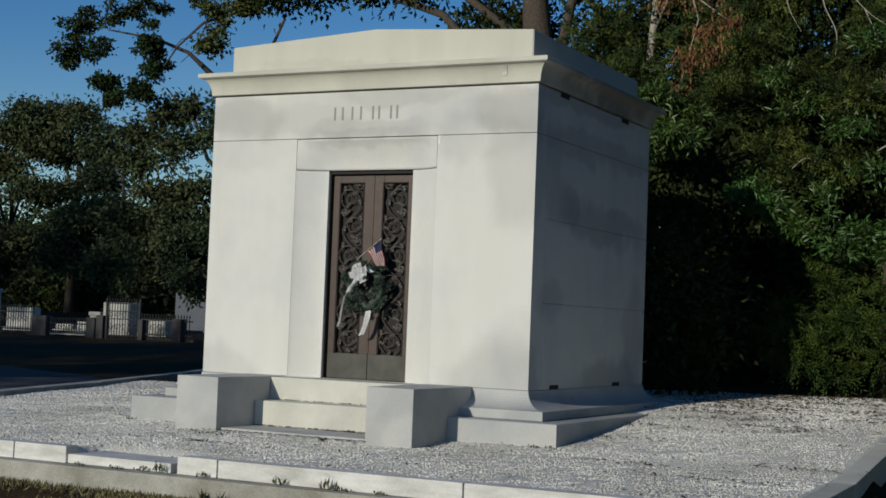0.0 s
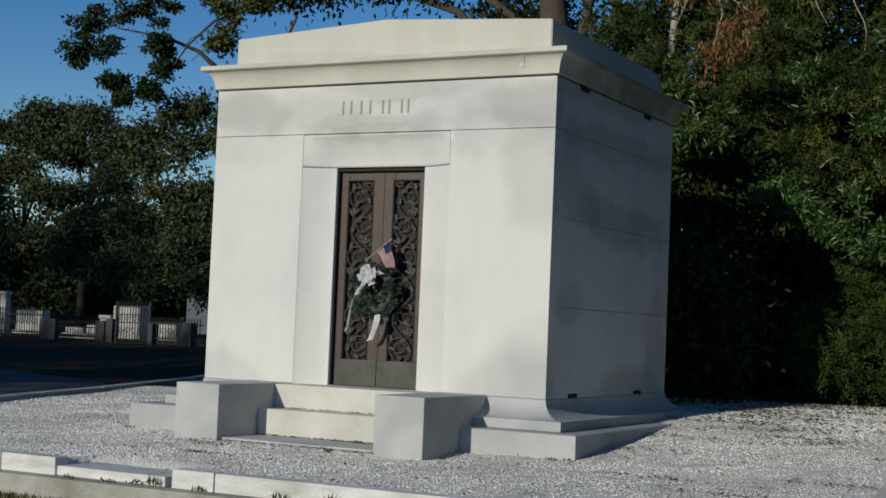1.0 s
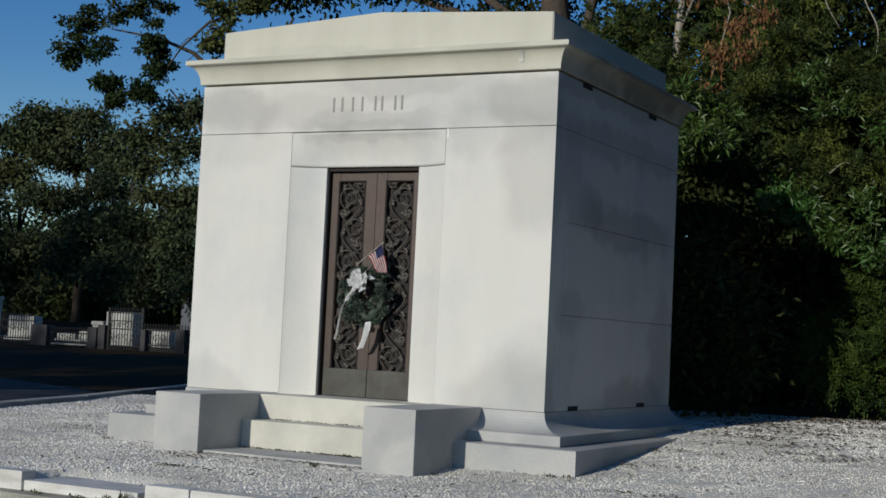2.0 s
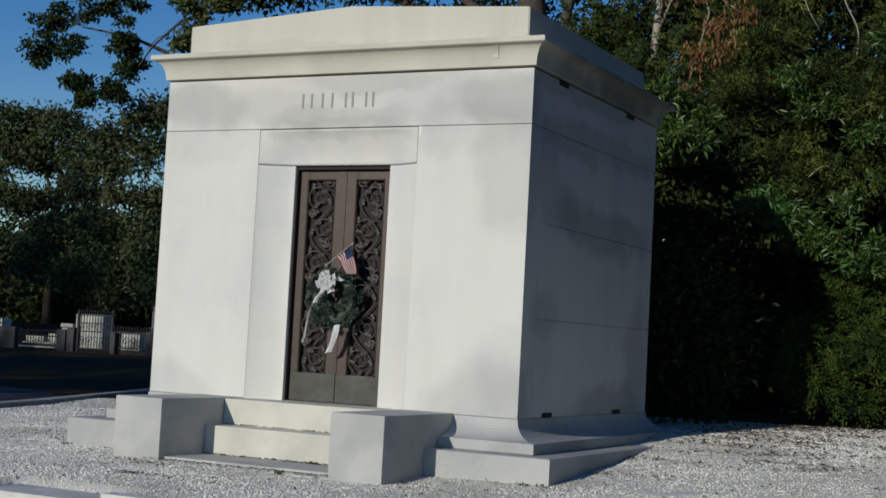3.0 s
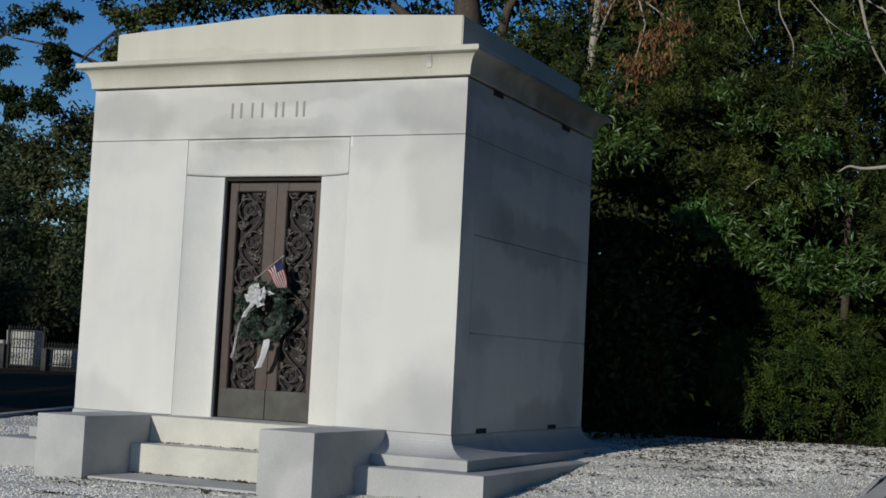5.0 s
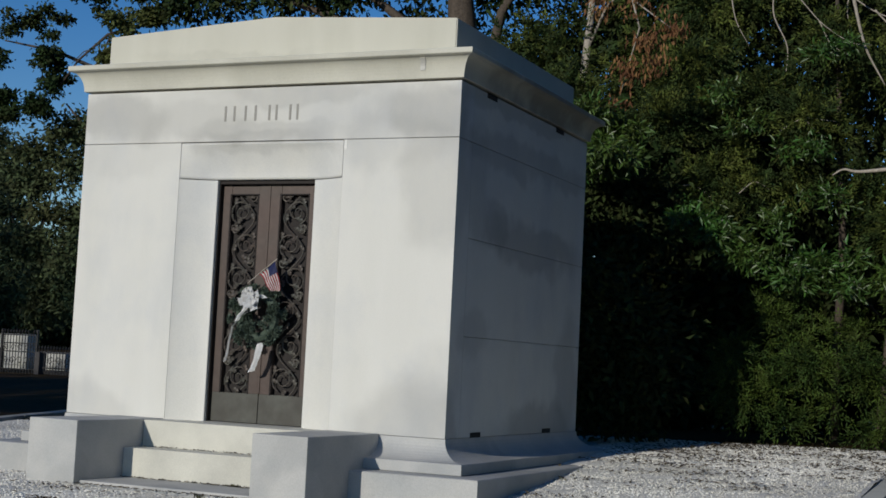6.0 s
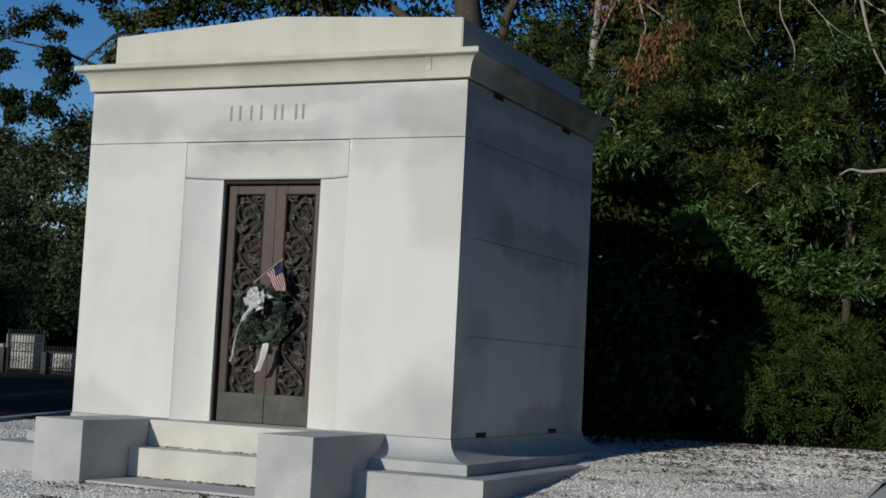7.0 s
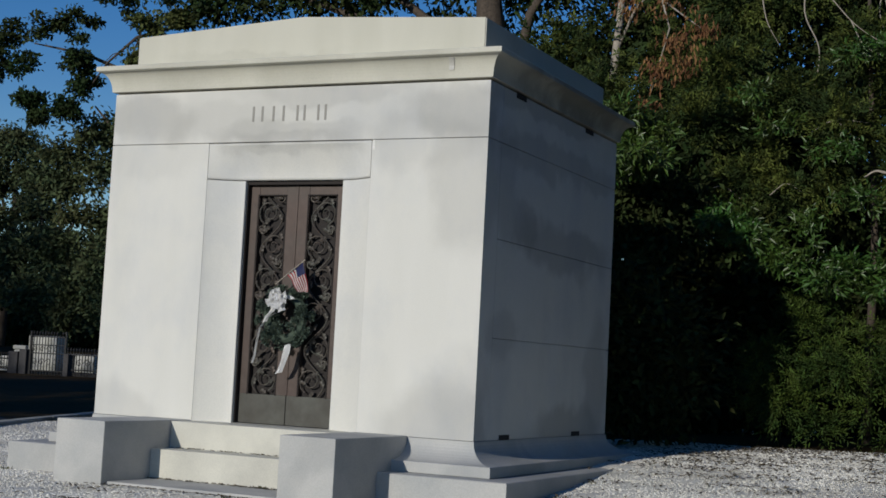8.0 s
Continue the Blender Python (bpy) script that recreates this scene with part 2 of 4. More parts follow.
FLAG_WHITE = material("flag white", (0.72, 0.70, 0.68), 0.7, bump=0)
FLAG_BLUE = material("flag blue", (0.03, 0.04, 0.13), 0.7, bump=0)


# ---- makers ----
def finish(name, bm, mats, parent=None, label="", smooth=False):
    me = bpy.data.meshes.new(name)
    bm.normal_update()
    bm.to_mesh(me)
    bm.free()
    for m in (mats if isinstance(mats, (list, tuple)) else [mats]):
        me.materials.append(m)
    if smooth:
        me.shade_smooth()
    ob = new(name, me)
    if parent:
        ob.parent = parent
    if label:
        ob["label"] = label
    return ob


part = finish


def thing(name, label, category, at=(0, 0, 0), group="", kind=""):
    ob = new(name)
    ob.location = at
    ob.empty_display_size = 0.1
    return tagged(ob, label, category, group, kind)


def box(bm, x0, x1, y0, y1, z0, z1, bevel=0.005):
    b = bmesh.new()
    bmesh.ops.create_cube(b, size=1)
    for v in b.verts:
        v.co = Vector((x0 + (v.co.x + 0.5) * (x1 - x0), y0 + (v.co.y + 0.5) * (y1 - y0), z0 + (v.co.z + 0.5) * (z1 - z0)))
    if bevel:
        bmesh.ops.bevel(b, geom=b.edges[:], offset=bevel, segments=2, profile=0.6, affect="EDGES")
    me = bpy.data.meshes.new("piece")
    b.to_mesh(me)
    b.free()
    bm.from_mesh(me)
    bpy.data.meshes.remove(me)
    return bm


def boxed(*a, **k):
    return box(bmesh.new(), *a, **k)


def tube(bm, pts, radii, segs=7):
    rings = []
    n = len(pts)
    for i, p in enumerate(pts):
        p = Vector(p)
        d = (Vector(pts[min(i + 1, n - 1)]) - Vector(pts[max(i - 1, 0)])).normalized()
        a = d.cross(Vector((0.31, 0.95, 0.12))).normalized()
        b = d.cross(a)
        rings.append([bm.verts.new(p + radii[i] * (a * math.cos(2 * math.pi * k / segs) + b * math.sin(2 * math.pi * k / segs))) for k in range(segs)])
    for r0, r1 in zip(rings, rings[1:]):
        for k in range(segs):
            bm.faces.new((r0[k], r0[(k + 1) % segs], r1[(k + 1) % segs], r1[k]))
    bm.faces.new(rings[0][::-1])
    bm.faces.new(rings[-1])
    return bm


def smooth_line(pts, n=6):
    """Points along a smooth curve through pts."""
    p = [Vector(q) for q in pts]
    p = [p[0] * 2 - p[1]] + p + [p[-1] * 2 - p[-2]]
    out = []
    for i in range(1, len(p) - 2):
        for k in range(n):
            t = k / n
            out.append(0.5 * (2 * p[i] + (p[i + 1] - p[i - 1]) * t + (2 * p[i - 1] - 5 * p[i] + 4 * p[i + 1] - p[i + 2]) * t * t + (3 * p[i] - p[i - 1] - 3 * p[i + 1] + p[i + 2]) * t ** 3))
    return out + [p[-2]]


def ring_course(bm, profile, x, y0, y1):
    """A moulding that runs round the rectangle +-x, y0..y1: profile rows of (overhang, z), bottom to top, closed at top and bottom."""
    rows = []
    for o, z in profile:
        rows.append([bm.verts.new(c) for c in ((-x - o, y0 - o, z), (x + o, y0 - o, z), (x + o, y1 + o, z), (-x - o, y1 + o, z))])
    for a, b in zip(rows, rows[1:]):
        for k in range(4):
            bm.faces.new((a[k], a[(k + 1) % 4], b[(k + 1) % 4], b[k]))
    bm.faces.new(rows[0][::-1])
    bm.faces.new(rows[-1])
    return bm


def raw_mesh(name, verts, faces, mat, parent=None, label=""):
    me = bpy.data.meshes.new(name)
    nv, nf, k = len(verts), len(faces), faces.shape[1]
    me.vertices.add(nv)
    me.vertices.foreach_set("co", np.ascontiguousarray(verts, np.float32).ravel())
    me.loops.add(nf * k)
    me.loops.foreach_set("vertex_index", np.ascontiguousarray(faces, np.int32).ravel())
    me.polygons.add(nf)
    me.polygons.foreach_set("loop_start", np.arange(0, nf * k, k, dtype=np.int32))
    me.update(calc_edges=True)
    me.materials.append(mat)
    ob = new(name, me)
    if parent:
        ob.parent = parent
    if label:
        ob["label"] = label
    return ob


rng = np.random.default_rng(7)


def unit(v):
    return v / np.maximum(np.linalg.norm(v, axis=1, keepdims=True), 1e-6)


def leaves(centres, away, length, width, droop=0.2, spread=0.8, face=None):
    """Folded leaves, four points each: verts and triangles. away: the way each one leans; face: the way its blade faces."""
    n = len(centres)
    d = unit(away + spread * rng.normal(size=(n, 3)) + np.array((0, 0, -droop)))
    s = unit(np.cross(d, rng.normal(size=(n, 3)) if face is None else face))
    u = np.cross(s, d)
    ln = (length * rng.uniform(0.6, 1.25, n))[:, None]
    wd = (width * rng.uniform(0.7, 1.2, n))[:, None]
    base, tip = centres, centres + d * ln - u * ln * 0.12
    mid = centres + d * ln * 0.45
    v = np.stack([base, mid + s * wd * 0.5 + u * wd * 0.18, tip, mid - s * wd * 0.5 + u * wd * 0.18], 1).reshape(-1, 3)
    o = np.arange(n)[:, None] * 4
    return v, np.concatenate([o + (0, 1, 2), o + (0, 2, 3)])


def sprays(p, a, per, size):
    """Feathery twigs: from each place p, leaflets on both sides along a twig that leans the way a."""
    n = len(p)
    d = unit(a + 0.55 * rng.normal(size=(n, 3)))
    side = unit(np.cross(d, rng.normal(size=(n, 3))))
    t = np.tile(np.linspace(0.05, 1, per), n)[:, None]
    k = np.repeat(np.arange(n), per)
    sg = np.tile(np.where(np.arange(per) % 2, 1.0, -1.0), n)[:, None]
    ln = (size * rng.uniform(0.6, 1.5, n))[k][:, None]
    q = p[k] + d[k] * t * ln - np.array((0, 0, 0.25)) * t * t * ln
    return q, unit(d[k] + 0.75 * sg * side[k]), np.cross(d, side)[k]


def break_up(blobs, n, size):
    """Many small tufts in place of each broad mass, so that light and dark alternate."""
    out = []
    for c, r in blobs:
        for k in range(n):
            d = unit(rng.normal(size=(1, 3)))[0] * rng.uniform(0.35, 1.0)
            q = size * rng.uniform(0.55, 1.25)
            out.append((tuple(np.array(c) + d * np.array(r)), (q * 1.3, q, q * 0.5)))
    return out


def clumps(blobs, count, per, size, shell=0.55, flat=0.7):
    """Leaf places in uneven clumps inside ellipsoid blobs (centre, radii): places and the ways they face."""
    c = np.array([b[0] for b in blobs], float)
    r = np.array([b[1] for b in blobs], float)
    w = np.prod(r, axis=1) ** 0.7
    pick = rng.choice(len(blobs), count, p=w / w.sum())
    d = unit(rng.normal(size=(count, 3)))
    rad = rng.uniform(shell, 1.0, count) ** 0.8 * (1 + 0.12 * rng.normal(size=count))
    cc = c[pick] + d * r[pick] * rad[:, None]
    k = np.repeat(np.arange(count), per)
    sz = size * rng.uniform(0.5, 1.4, count)
    off = rng.normal(size=(len(k), 3)) * sz[k][:, None] * np.array((1, 1, flat))
    return cc[k] + off, unit(d[k] * 0.8 + unit(off) * 0.8)


# ---- ground ----
def sstep(a, b, v):
    t = np.clip((v - a) / (b - a), 0, 1)
    return t * t * (3 - 2 * t)


def plot_height(x, y):
    """Height of the gravel: level in front, rising towards the back on the east side."""
    east = sstep(-2.5, 2.2, x)
    rise = 0.085 * np.clip(y + 0.9, 0, 3.2) + 0.028 * np.clip(y - 2.3, 0, 5)
    return 0.045 + east * rise + (1 - east) * (0.004 * np.clip(y, 0, 9) + 0.034 * np.clip(y - 9, 0, 32)) - 0.02 * sstep(-2.0, -3.2, y) - 0.075 * sstep(-2.75, -2.95, y) * sstep(-0.80, -0.72, x) * sstep(0.42, 0.34, x) + 0.012 * np.sin(1.7 * x + 0.6) * np.sin(1.3 * y)


def road_line(y):
    return -5.46 - 0.342 * y


def kerb_slant(y):
    return 0.13 * np.clip(-y / 3.0, 0, 1)


def ground_height(x, y):
    inside = plot_height(x, y) - 0.06
    front = -0.27 - 0.02 * np.clip(-3.1 - y, 0, 9)
    right = plot_height(x, y) - 0.22
    h = np.where(x > 5.02 + kerb_slant(y), right, inside)
    h = np.where(y < -3.07, front, h)
    return h


def axis(dense, step, far):
    a = np.arange(dense[0], dense[1] + 1e-6, step)
    out = np.array([1.15 ** k for k in range(1, 60)])
    out = np.cumsum(out) * step
    out = out[out < far]
    return np.concatenate([dense[0] - out[::-1], a, dense[1] + out])


def sheet(name, xs, ys, fn, mat, jitter=0.0):
    X, Y = np.meshgrid(xs, ys)
    Z = fn(X, Y) + jitter * rng.normal(size=X.shape)
    v = np.stack([X, Y, Z], -1).reshape(-1, 3)
    nx, ny = len(xs), len(ys)
    i = (np.arange(ny - 1)[:, None] * nx + np.arange(nx - 1)).ravel()
    return raw_mesh(name, v, np.stack([i, i + 1, i + nx + 1, i + nx], 1), mat)


gx = np.unique(np.concatenate([axis((-12, 10), 0.35, 1500), [5.0, 5.03, 5.1, 5.16]]))
gy = np.unique(np.concatenate([axis((-14, 14), 0.35, 1500), [-3.10, -3.05]]))
tagged(sheet("ground", gx, gy, ground_height, SOIL, 0.008), "sparse dry grass and bare brown soil", "ground", kind="structure")

# gravel plot: its west border follows the slanting road edge
NXG, NYG = 90, 110
gv = []
for j in range(NYG + 1):
    y = -3.2 + 9.2 * j / NYG
    x0, x1 = road_line(y) + 0.1, 4.86 + float(kerb_slant(y))
    for i in range(NXG + 1):
        gv.append((x0 + (x1 - x0) * i / NXG, y))
gv = np.array(gv)
gz = plot_height(gv[:, 0], gv[:, 1]) + 0.004 * rng.normal(size=len(gv))
gi = (np.arange(NYG)[:, None] * (NXG + 1) + np.arange(NXG)).ravel()
gravel = raw_mesh("gravel", np.column_stack([gv, gz]), np.stack([gi, gi + 1, gi + NXG + 2, gi + NXG + 1], 1), GRAVEL_BED)
tagged(gravel, "pale grey crushed gravel filling the burial plot", "gravel", kind="structure")


def scatter(n, x0, x1, y0, y1):
    x, y = rng.uniform(x0, x1, n), rng.uniform(y0, y1, n)
    keep = (x > road_line(y) + 0.15) & (x < 4.82 + kerb_slant(y))
    keep &= ~((np.abs(x) < 2.3) & (y > -0.5) & (y < 3.7)) & ~((np.abs(x) < 1.27) & (y > -1.16) & (y < 0))
    return x[keep], y[keep]


def pebbles(name, n, area, size):
    x, y = scatter(n, *area)
    n = len(x)
    s = size * rng.uniform(0.5, 1.5, n)
    z = plot_height(x, y) + s * 0.25
    octa = np.array([(1, 0, 0), (-1, 0, 0), (0, 1, 0), (0, -1, 0), (0, 0, 1), (0, 0, -1)], float)
    v = octa[None] * (s[:, None, None] * rng.uniform(0.6, 1.2, (n, 6, 1))) * np.array((1, 1, 0.65))
    v += rng.normal(size=v.shape) * s[:, None, None] * 0.2
    a = rng.uniform(0, 6.28, n)
    ca, sa = np.cos(a)[:, None], np.sin(a)[:, None]
    v = np.stack([v[..., 0] * ca - v[..., 1] * sa, v[..., 0] * sa + v[..., 1] * ca, v[..., 2]], -1) + np.stack([x, y, z], 1)[:, None]
    f = np.array([(0, 2, 4), (2, 1, 4), (1, 3, 4), (3, 0, 4), (2, 0, 5), (1, 2, 5), (3, 1, 5), (0, 3, 5)])
    ob = raw_mesh(name, v.reshape(-1, 3), (np.arange(n)[:, None, None] * 6 + f).reshape(-1, 3), PEBBLE)
    return tagged(ob, "loose pale crushed stones lying on the plot", "gravel", kind="stuff")


pebbles("loose_gravel", 105000, (-5.4, 4.97, -3.2, 2.5), 0.0078)
pebbles("loose_gravel", 24000, (-8.0, -1.5, -0.5, 6.0), 0.010)
pebbles("loose_gravel", 30000, (1.5, 4.85, 2.5, 5.9), 0.009)

# dead leaves and twigs blown over the gravel, thick near the hedge
lx, ly = scatter(900, -4, 4.85, -3.1, 6.5)
bx, by = [], []
for k in range(140):
    cx, cy = rng.uniform(2.3, 4.8), 1.0 + 4.8 * rng.uniform(0, 1) ** 0.6
    m = int(rng.integers(8, 34))
    bx.append(cx + rng.normal(size=m) * 0.22)
    by.append(cy + rng.normal(size=m) * 0.045 + 0.15 * (bx[-1] - cx))
for cx, cy, sx in ((3.15, -1.05, 0.35), (4.1, -1.75, 0.45), (4.55, -0.6, 0.3), (-0.6, -1.5, 0.3), (-0.2, -2.2, 0.25), (2.6, 0.3, 0.3), (2.55, 1.3, 0.3)):
    bx.append(cx + rng.normal(size=45) * sx)
    by.append(cy + rng.normal(size=45) * 0.035)
lx, ly = np.concatenate([lx, *bx]), np.concatenate([ly, *by])
lp = np.column_stack([lx, ly, plot_height(lx, ly) + 0.018])
LITTER = material("leaf litter", (0.075, 0.06, 0.04), 0.9, fine=(5, 0.2), broad=(2, 0.3), tint=(0.05, 0.035, 0.02), bump=0, island=0.5, spec=0.2)
lv, lf = leaves(lp, np.zeros((len(lp), 3)), 0.065, 0.024, 0.0, 1.0)
lv[:, 2] = np.repeat(lp[:, 2], 4) + (lv[:, 2] - np.repeat(lp[:, 2], 4)) * 0.35
tagged(raw_mesh("fallen_leaves", lv, lf, LITTER), "dry brown leaves and twigs strewn over the gravel", "leaves", kind="stuff")

dx = np.concatenate([rng.uniform(-0.78, 0.78, 260), rng.uniform(-0.78, 0.78, 110), rng.uniform(-0.95, 0.85, 320)])
dy = np.concatenate([-0.575 - np.abs(rng.normal(size=260)) * 0.03, -0.32 - np.abs(rng.normal(size=110)) * 0.012, -1.15 - np.abs(rng.normal(size=320)) * 0.035])
dz = np.concatenate([np.full(260, 0.092), np.full(110, 0.334), np.full(320, 0.068)])
dp = np.column_stack([dx, dy, dz])
lv, lf = leaves(dp, np.zeros((len(dp), 3)), 0.042, 0.018, 0.0, 1.0)
lv[:, 2] = np.repeat(dz, 4) + np.abs(lv[:, 2] - np.repeat(dz, 4)) * 0.3
tagged(raw_mesh("debris", lv, lf, LITTER), "dry leaf crumbs gathered along the steps", "leaves", kind="stuff")

# ---- road at the west side, with its edging ----
rv, RROWS, RCOLS = [], 34, 14
for j in range(RROWS):
    y = -14 + 1.23 * j
    right = road_line(y) - 0.12 if y < 6.3 else -7.75 - 2.45 * (y - 6.3)
    for i in range(RCOLS):
        x = right - (75 + right) * (i / (RCOLS - 1)) ** 1.8
        rv.append((x, y, float(ground_height(np.array(x), np.array(y if y > -3.3 else -3.3))) + 0.03))
ri = (np.arange(RROWS - 1)[:, None] * RCOLS + np.arange(RCOLS - 1)).ravel()
tagged(raw_mesh("road", np.array(rv), np.stack([ri, ri + 1, ri + RCOLS + 1, ri + RCOLS], 1), ASPHALT), "narrow dark asphalt cemetery drive in shade", "road", kind="structure")

edging = thing("edging", "low grey concrete edging between gravel and drive", "edging", kind="structure")
for k in range(9):
    y0, y1 = -3.3 + 1.9 * k, -3.3 + 1.9 * (k + 1) - 0.015
    b = bmesh.new()
    pts = []
    for y in (y0, y1):
        for w in (-0.11, 0.11):
            x = road_line(y) + w
            h = float(plot_height(np.array(x), np.array(y)))
            pts.append((x, y, h))
    lo = [b.verts.new((p[0], p[1], p[2] - 0.2)) for p in pts]
    hi = [b.verts.new((p[0], p[1], p[2] + 0.055)) for p in pts]
    for q in ((0, 1, 3, 2),):
        b.faces.new([hi[i] for i in q])
        b.faces.new([lo[i] for i in q][::-1])
    for i, j in ((0, 1), (1, 3), (3, 2), (2, 0)):
        b.faces.new((lo[i], lo[j], hi[j], hi[i]))
    bmesh.ops.bevel(b, geom=b.edges[:], offset=0.012, segments=1, affect="EDGES")
    bmesh.ops.recalc_face_normals(b, faces=b.faces[:])
    part("kerbstone", b, CONCRETE, edging)

# ---- kerb round the plot ----
kerb = thing("kerb", "low white marble kerb with gaps and stained faces", "kerb", kind="structure")
footing = part("footing", boxed(-5.2, 5.25, -3.44, -3.0, -0.5, -0.10, 0.01), CONCRETE, kerb, "grey concrete footing below the marble")
for x0, x1, top in ((-5.2, -3.37, 0.04), (-3.36, -1.295, 0.04), (-1.283, -0.735, 0.04), (-0.73, 0.30, -0.022), (0.375, 0.745, 0.042), (0.757, 2.825, 0.04), (2.837, 5.15, 0.04)):
    part("kerbstone", boxed(x0, x1, -3.32 if top > 0 else -3.30, -3.17 if top > 0 else -2.86, -0.097, top, 0.008), MARBLE, kerb)
for k in range(6):
    y0, y1 = -3.165 + 2.1 * k, -3.165 + 2.1 * (k + 1) - 0.012
    b = boxed(4.84, 5.02, y0, y1, -0.25, 0.055, 0.01)
    for v in b.verts:
        v.co.x += float(kerb_slant(v.co.y))
        v.co.z += float(plot_height(np.array(4.9), np.array(v.co.y))) - 0.05
    part("kerbstone", b, GRANITE_STEP, kerb)


# ---- the mausoleum ----
W, DEP, ZB, ZF, ZT = 1.855, 3.214, 0.55, 2.975, 3.437
RW, COVE, RD, DOOR, ZL = 0.808, 0.30, 0.12, 0.484, 2.655
tomb = thing("mausoleum", "small pale granite mausoleum with cavetto cornice and bronze doors", "mausoleum")

part("lower_plinth", ring_course(bmesh.new(), [(0.505, -0.25), (0.505, 0.283), (0.497, 0.29)], W, 0, DEP), GRANITE_GREY, tomb)
prof = [(0.262, 0.292), (0.266, 0.298), (0.266, 0.372), (0.262, 0.378)]
prof += [(0.262 - 0.255 * math.sin(a), 0.378 + 0.165 * (1 - math.cos(a))) for a in np.linspace(0.12, math.pi / 2, 10)]
prof += [(0.006, 0.549)]
part("base_moulding", ring_course(bmesh.new(), prof, W, 0, DEP), GRANITE_GREY, tomb)

G = 0.005
part("core", boxed(-W + 0.02, W - 0.02, 0.35, DEP - 0.02, ZB, ZT, 0), GRANITE, tomb)
for s in (-1, 1):
    a, b = sorted((s * W, s * RW))
    part("front_slab", boxed(a, b, 0, 0.28, ZB + 0.002, ZF - G, 0.0035), GRANITE, tomb)
part("frieze", boxed(-W, W, 0, 0.28, ZF, ZT, 0.004), GRANITE, tomb)
for z0, z1 in ((ZB + 0.002, 1.372), (1.377, 2.178), (2.183, ZF - G), (ZF, ZT)):
    for s in (-1, 1):
        a, b = sorted((s * W, s * (W - 0.3)))
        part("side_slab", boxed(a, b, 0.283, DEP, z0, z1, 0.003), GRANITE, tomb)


def cove_profile():
    return [(COVE * t, 0.002 + (RD - 0.002) * (1 - (1 - t) ** 1.45)) for t in np.linspace(0, 1, 12)]


# jambs: coved from the wall face to the flat beside the door, then the reveal
for s in (-1, 1):
    b = bmesh.new()
    line = cove_profile() + [(RW - DOOR - 0.004, RD), (RW - DOOR, RD + 0.004), (RW - DOOR, 0.34)]
    gap = 0.0022 if s < 0 else 0.0005
    line[0] = (gap, line[0][1])
    cols = [[b.verts.new((s * (RW - u), d, z)) for z in (ZB + 0.002, ZL - 0.004)] for u, d in line]
    back = [[b.verts.new((s * (RW - gap), 0.34, z)) for z in (ZB + 0.002, ZL - 0.004)]]
    cols += back
    for c0, c1 in zip(cols, cols[1:] + cols[:1]):
        b.faces.new((c0[0], c1[0], c1[1], c0[1]))
    b.faces.new([c[1] for c in cols])
    bmesh.ops.recalc_face_normals(b, faces=b.faces[:])
    part("jamb", b, GRANITE, tomb)
def cove_depth(t):
    return 1 - (1 - min(max(t, 0.0), 1.0)) ** 1.45


# lintel: the cove under the frieze runs softly into those of the jambs
b = bmesh.new()
LX0, LZ0, LZ1, NLX, NLZ = RW - 0.004, ZL + 0.003, ZF - G - 0.004, 48, 14
rows = []
for j in range(NLZ + 1):
    z = LZ1 + (LZ0 - LZ1) * j / NLZ
    row = []
    for i in range(NLX + 1):
        x = -LX0 * math.cos(math.pi * i / NLX)
        row.append(b.verts.new((x, 0.002 + (RD - 0.002) * cove_depth((LX0 - abs(x)) / (COVE - 0.004)) * cove_depth((LZ1 - z) / 0.30), z)))
    rows.append(row)
for r0, r1 in zip(rows, rows[1:]):
    for k in range(NLX):
        b.faces.new((r0[k], r1[k], r1[k + 1], r0[k + 1]))
for f in b.faces:
    f.smooth = True
rim = [r[0] for r in rows] + rows[-1][1:] + [r[-1] for r in rows[-2::-1]] + rows[0][-2:0:-1]
back = [b.verts.new((v.co.x, 0.34, v.co.z)) for v in rim]
for k in range(len(rim)):
    b.faces.new((rim[k], rim[(k + 1) % len(rim)], back[(k + 1) % len(rim)], back[k]))
b.faces.new(back)
bmesh.ops.recalc_face_normals(b, faces=b.faces[:])
part("lintel", b, GRANITE, tomb)

# cornice and the low gabled attic block
prof = [(-0.03, ZT + 0.017), (0.024, ZT + 0.017), (0.027, ZT + 0.020)]
prof += [(0.027 + 0.09 * (1 - math.cos(a)), ZT + 0.015 + 0.172 * math.sin(a)) for a in np.linspace(0.1, math.pi / 2, 10)]
prof += [(0.135, 3.632), (0.138, 3.637), (0.138, 3.668), (0.132, 3.676), (-0.05, 3.69)]
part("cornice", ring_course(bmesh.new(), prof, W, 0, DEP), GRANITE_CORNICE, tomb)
b = bmesh.new()
strip = []
for o, z in prof[5:11]:
    lean = 0.035 * (z - ZT) / 0.19
    strip.append([b.verts.new((x + lean, -o - 0.003, z)) for x in (1.48, 1.525)])
for r0, r1 in zip(strip, strip[1:]):
    b.faces.new((r0[0], r0[1], r1[1], r1[0]))
bmesh.ops.recalc_face_normals(b, faces=b.faces[:])
bmesh.ops.solidify(b, geom=b.faces[:], thickness=0.004)
part("mortar_patch", b, MARBLE, tomb, "pale patch of mortar on the cornice")
# sun on the right cove's end, painted as a thin pale strip
part("mortar_patch", boxed(0.812, 0.838, -0.0025, 0.01, 2.885, 2.970, 0.001), MARBLE, tomb, "pale strip for the sunlit notch beside the lintel")
b = bmesh.new()
AX, AY0, AY1, AE, AR = 1.735, 0.12, DEP - 0.12, 3.985, 4.085
ends = []
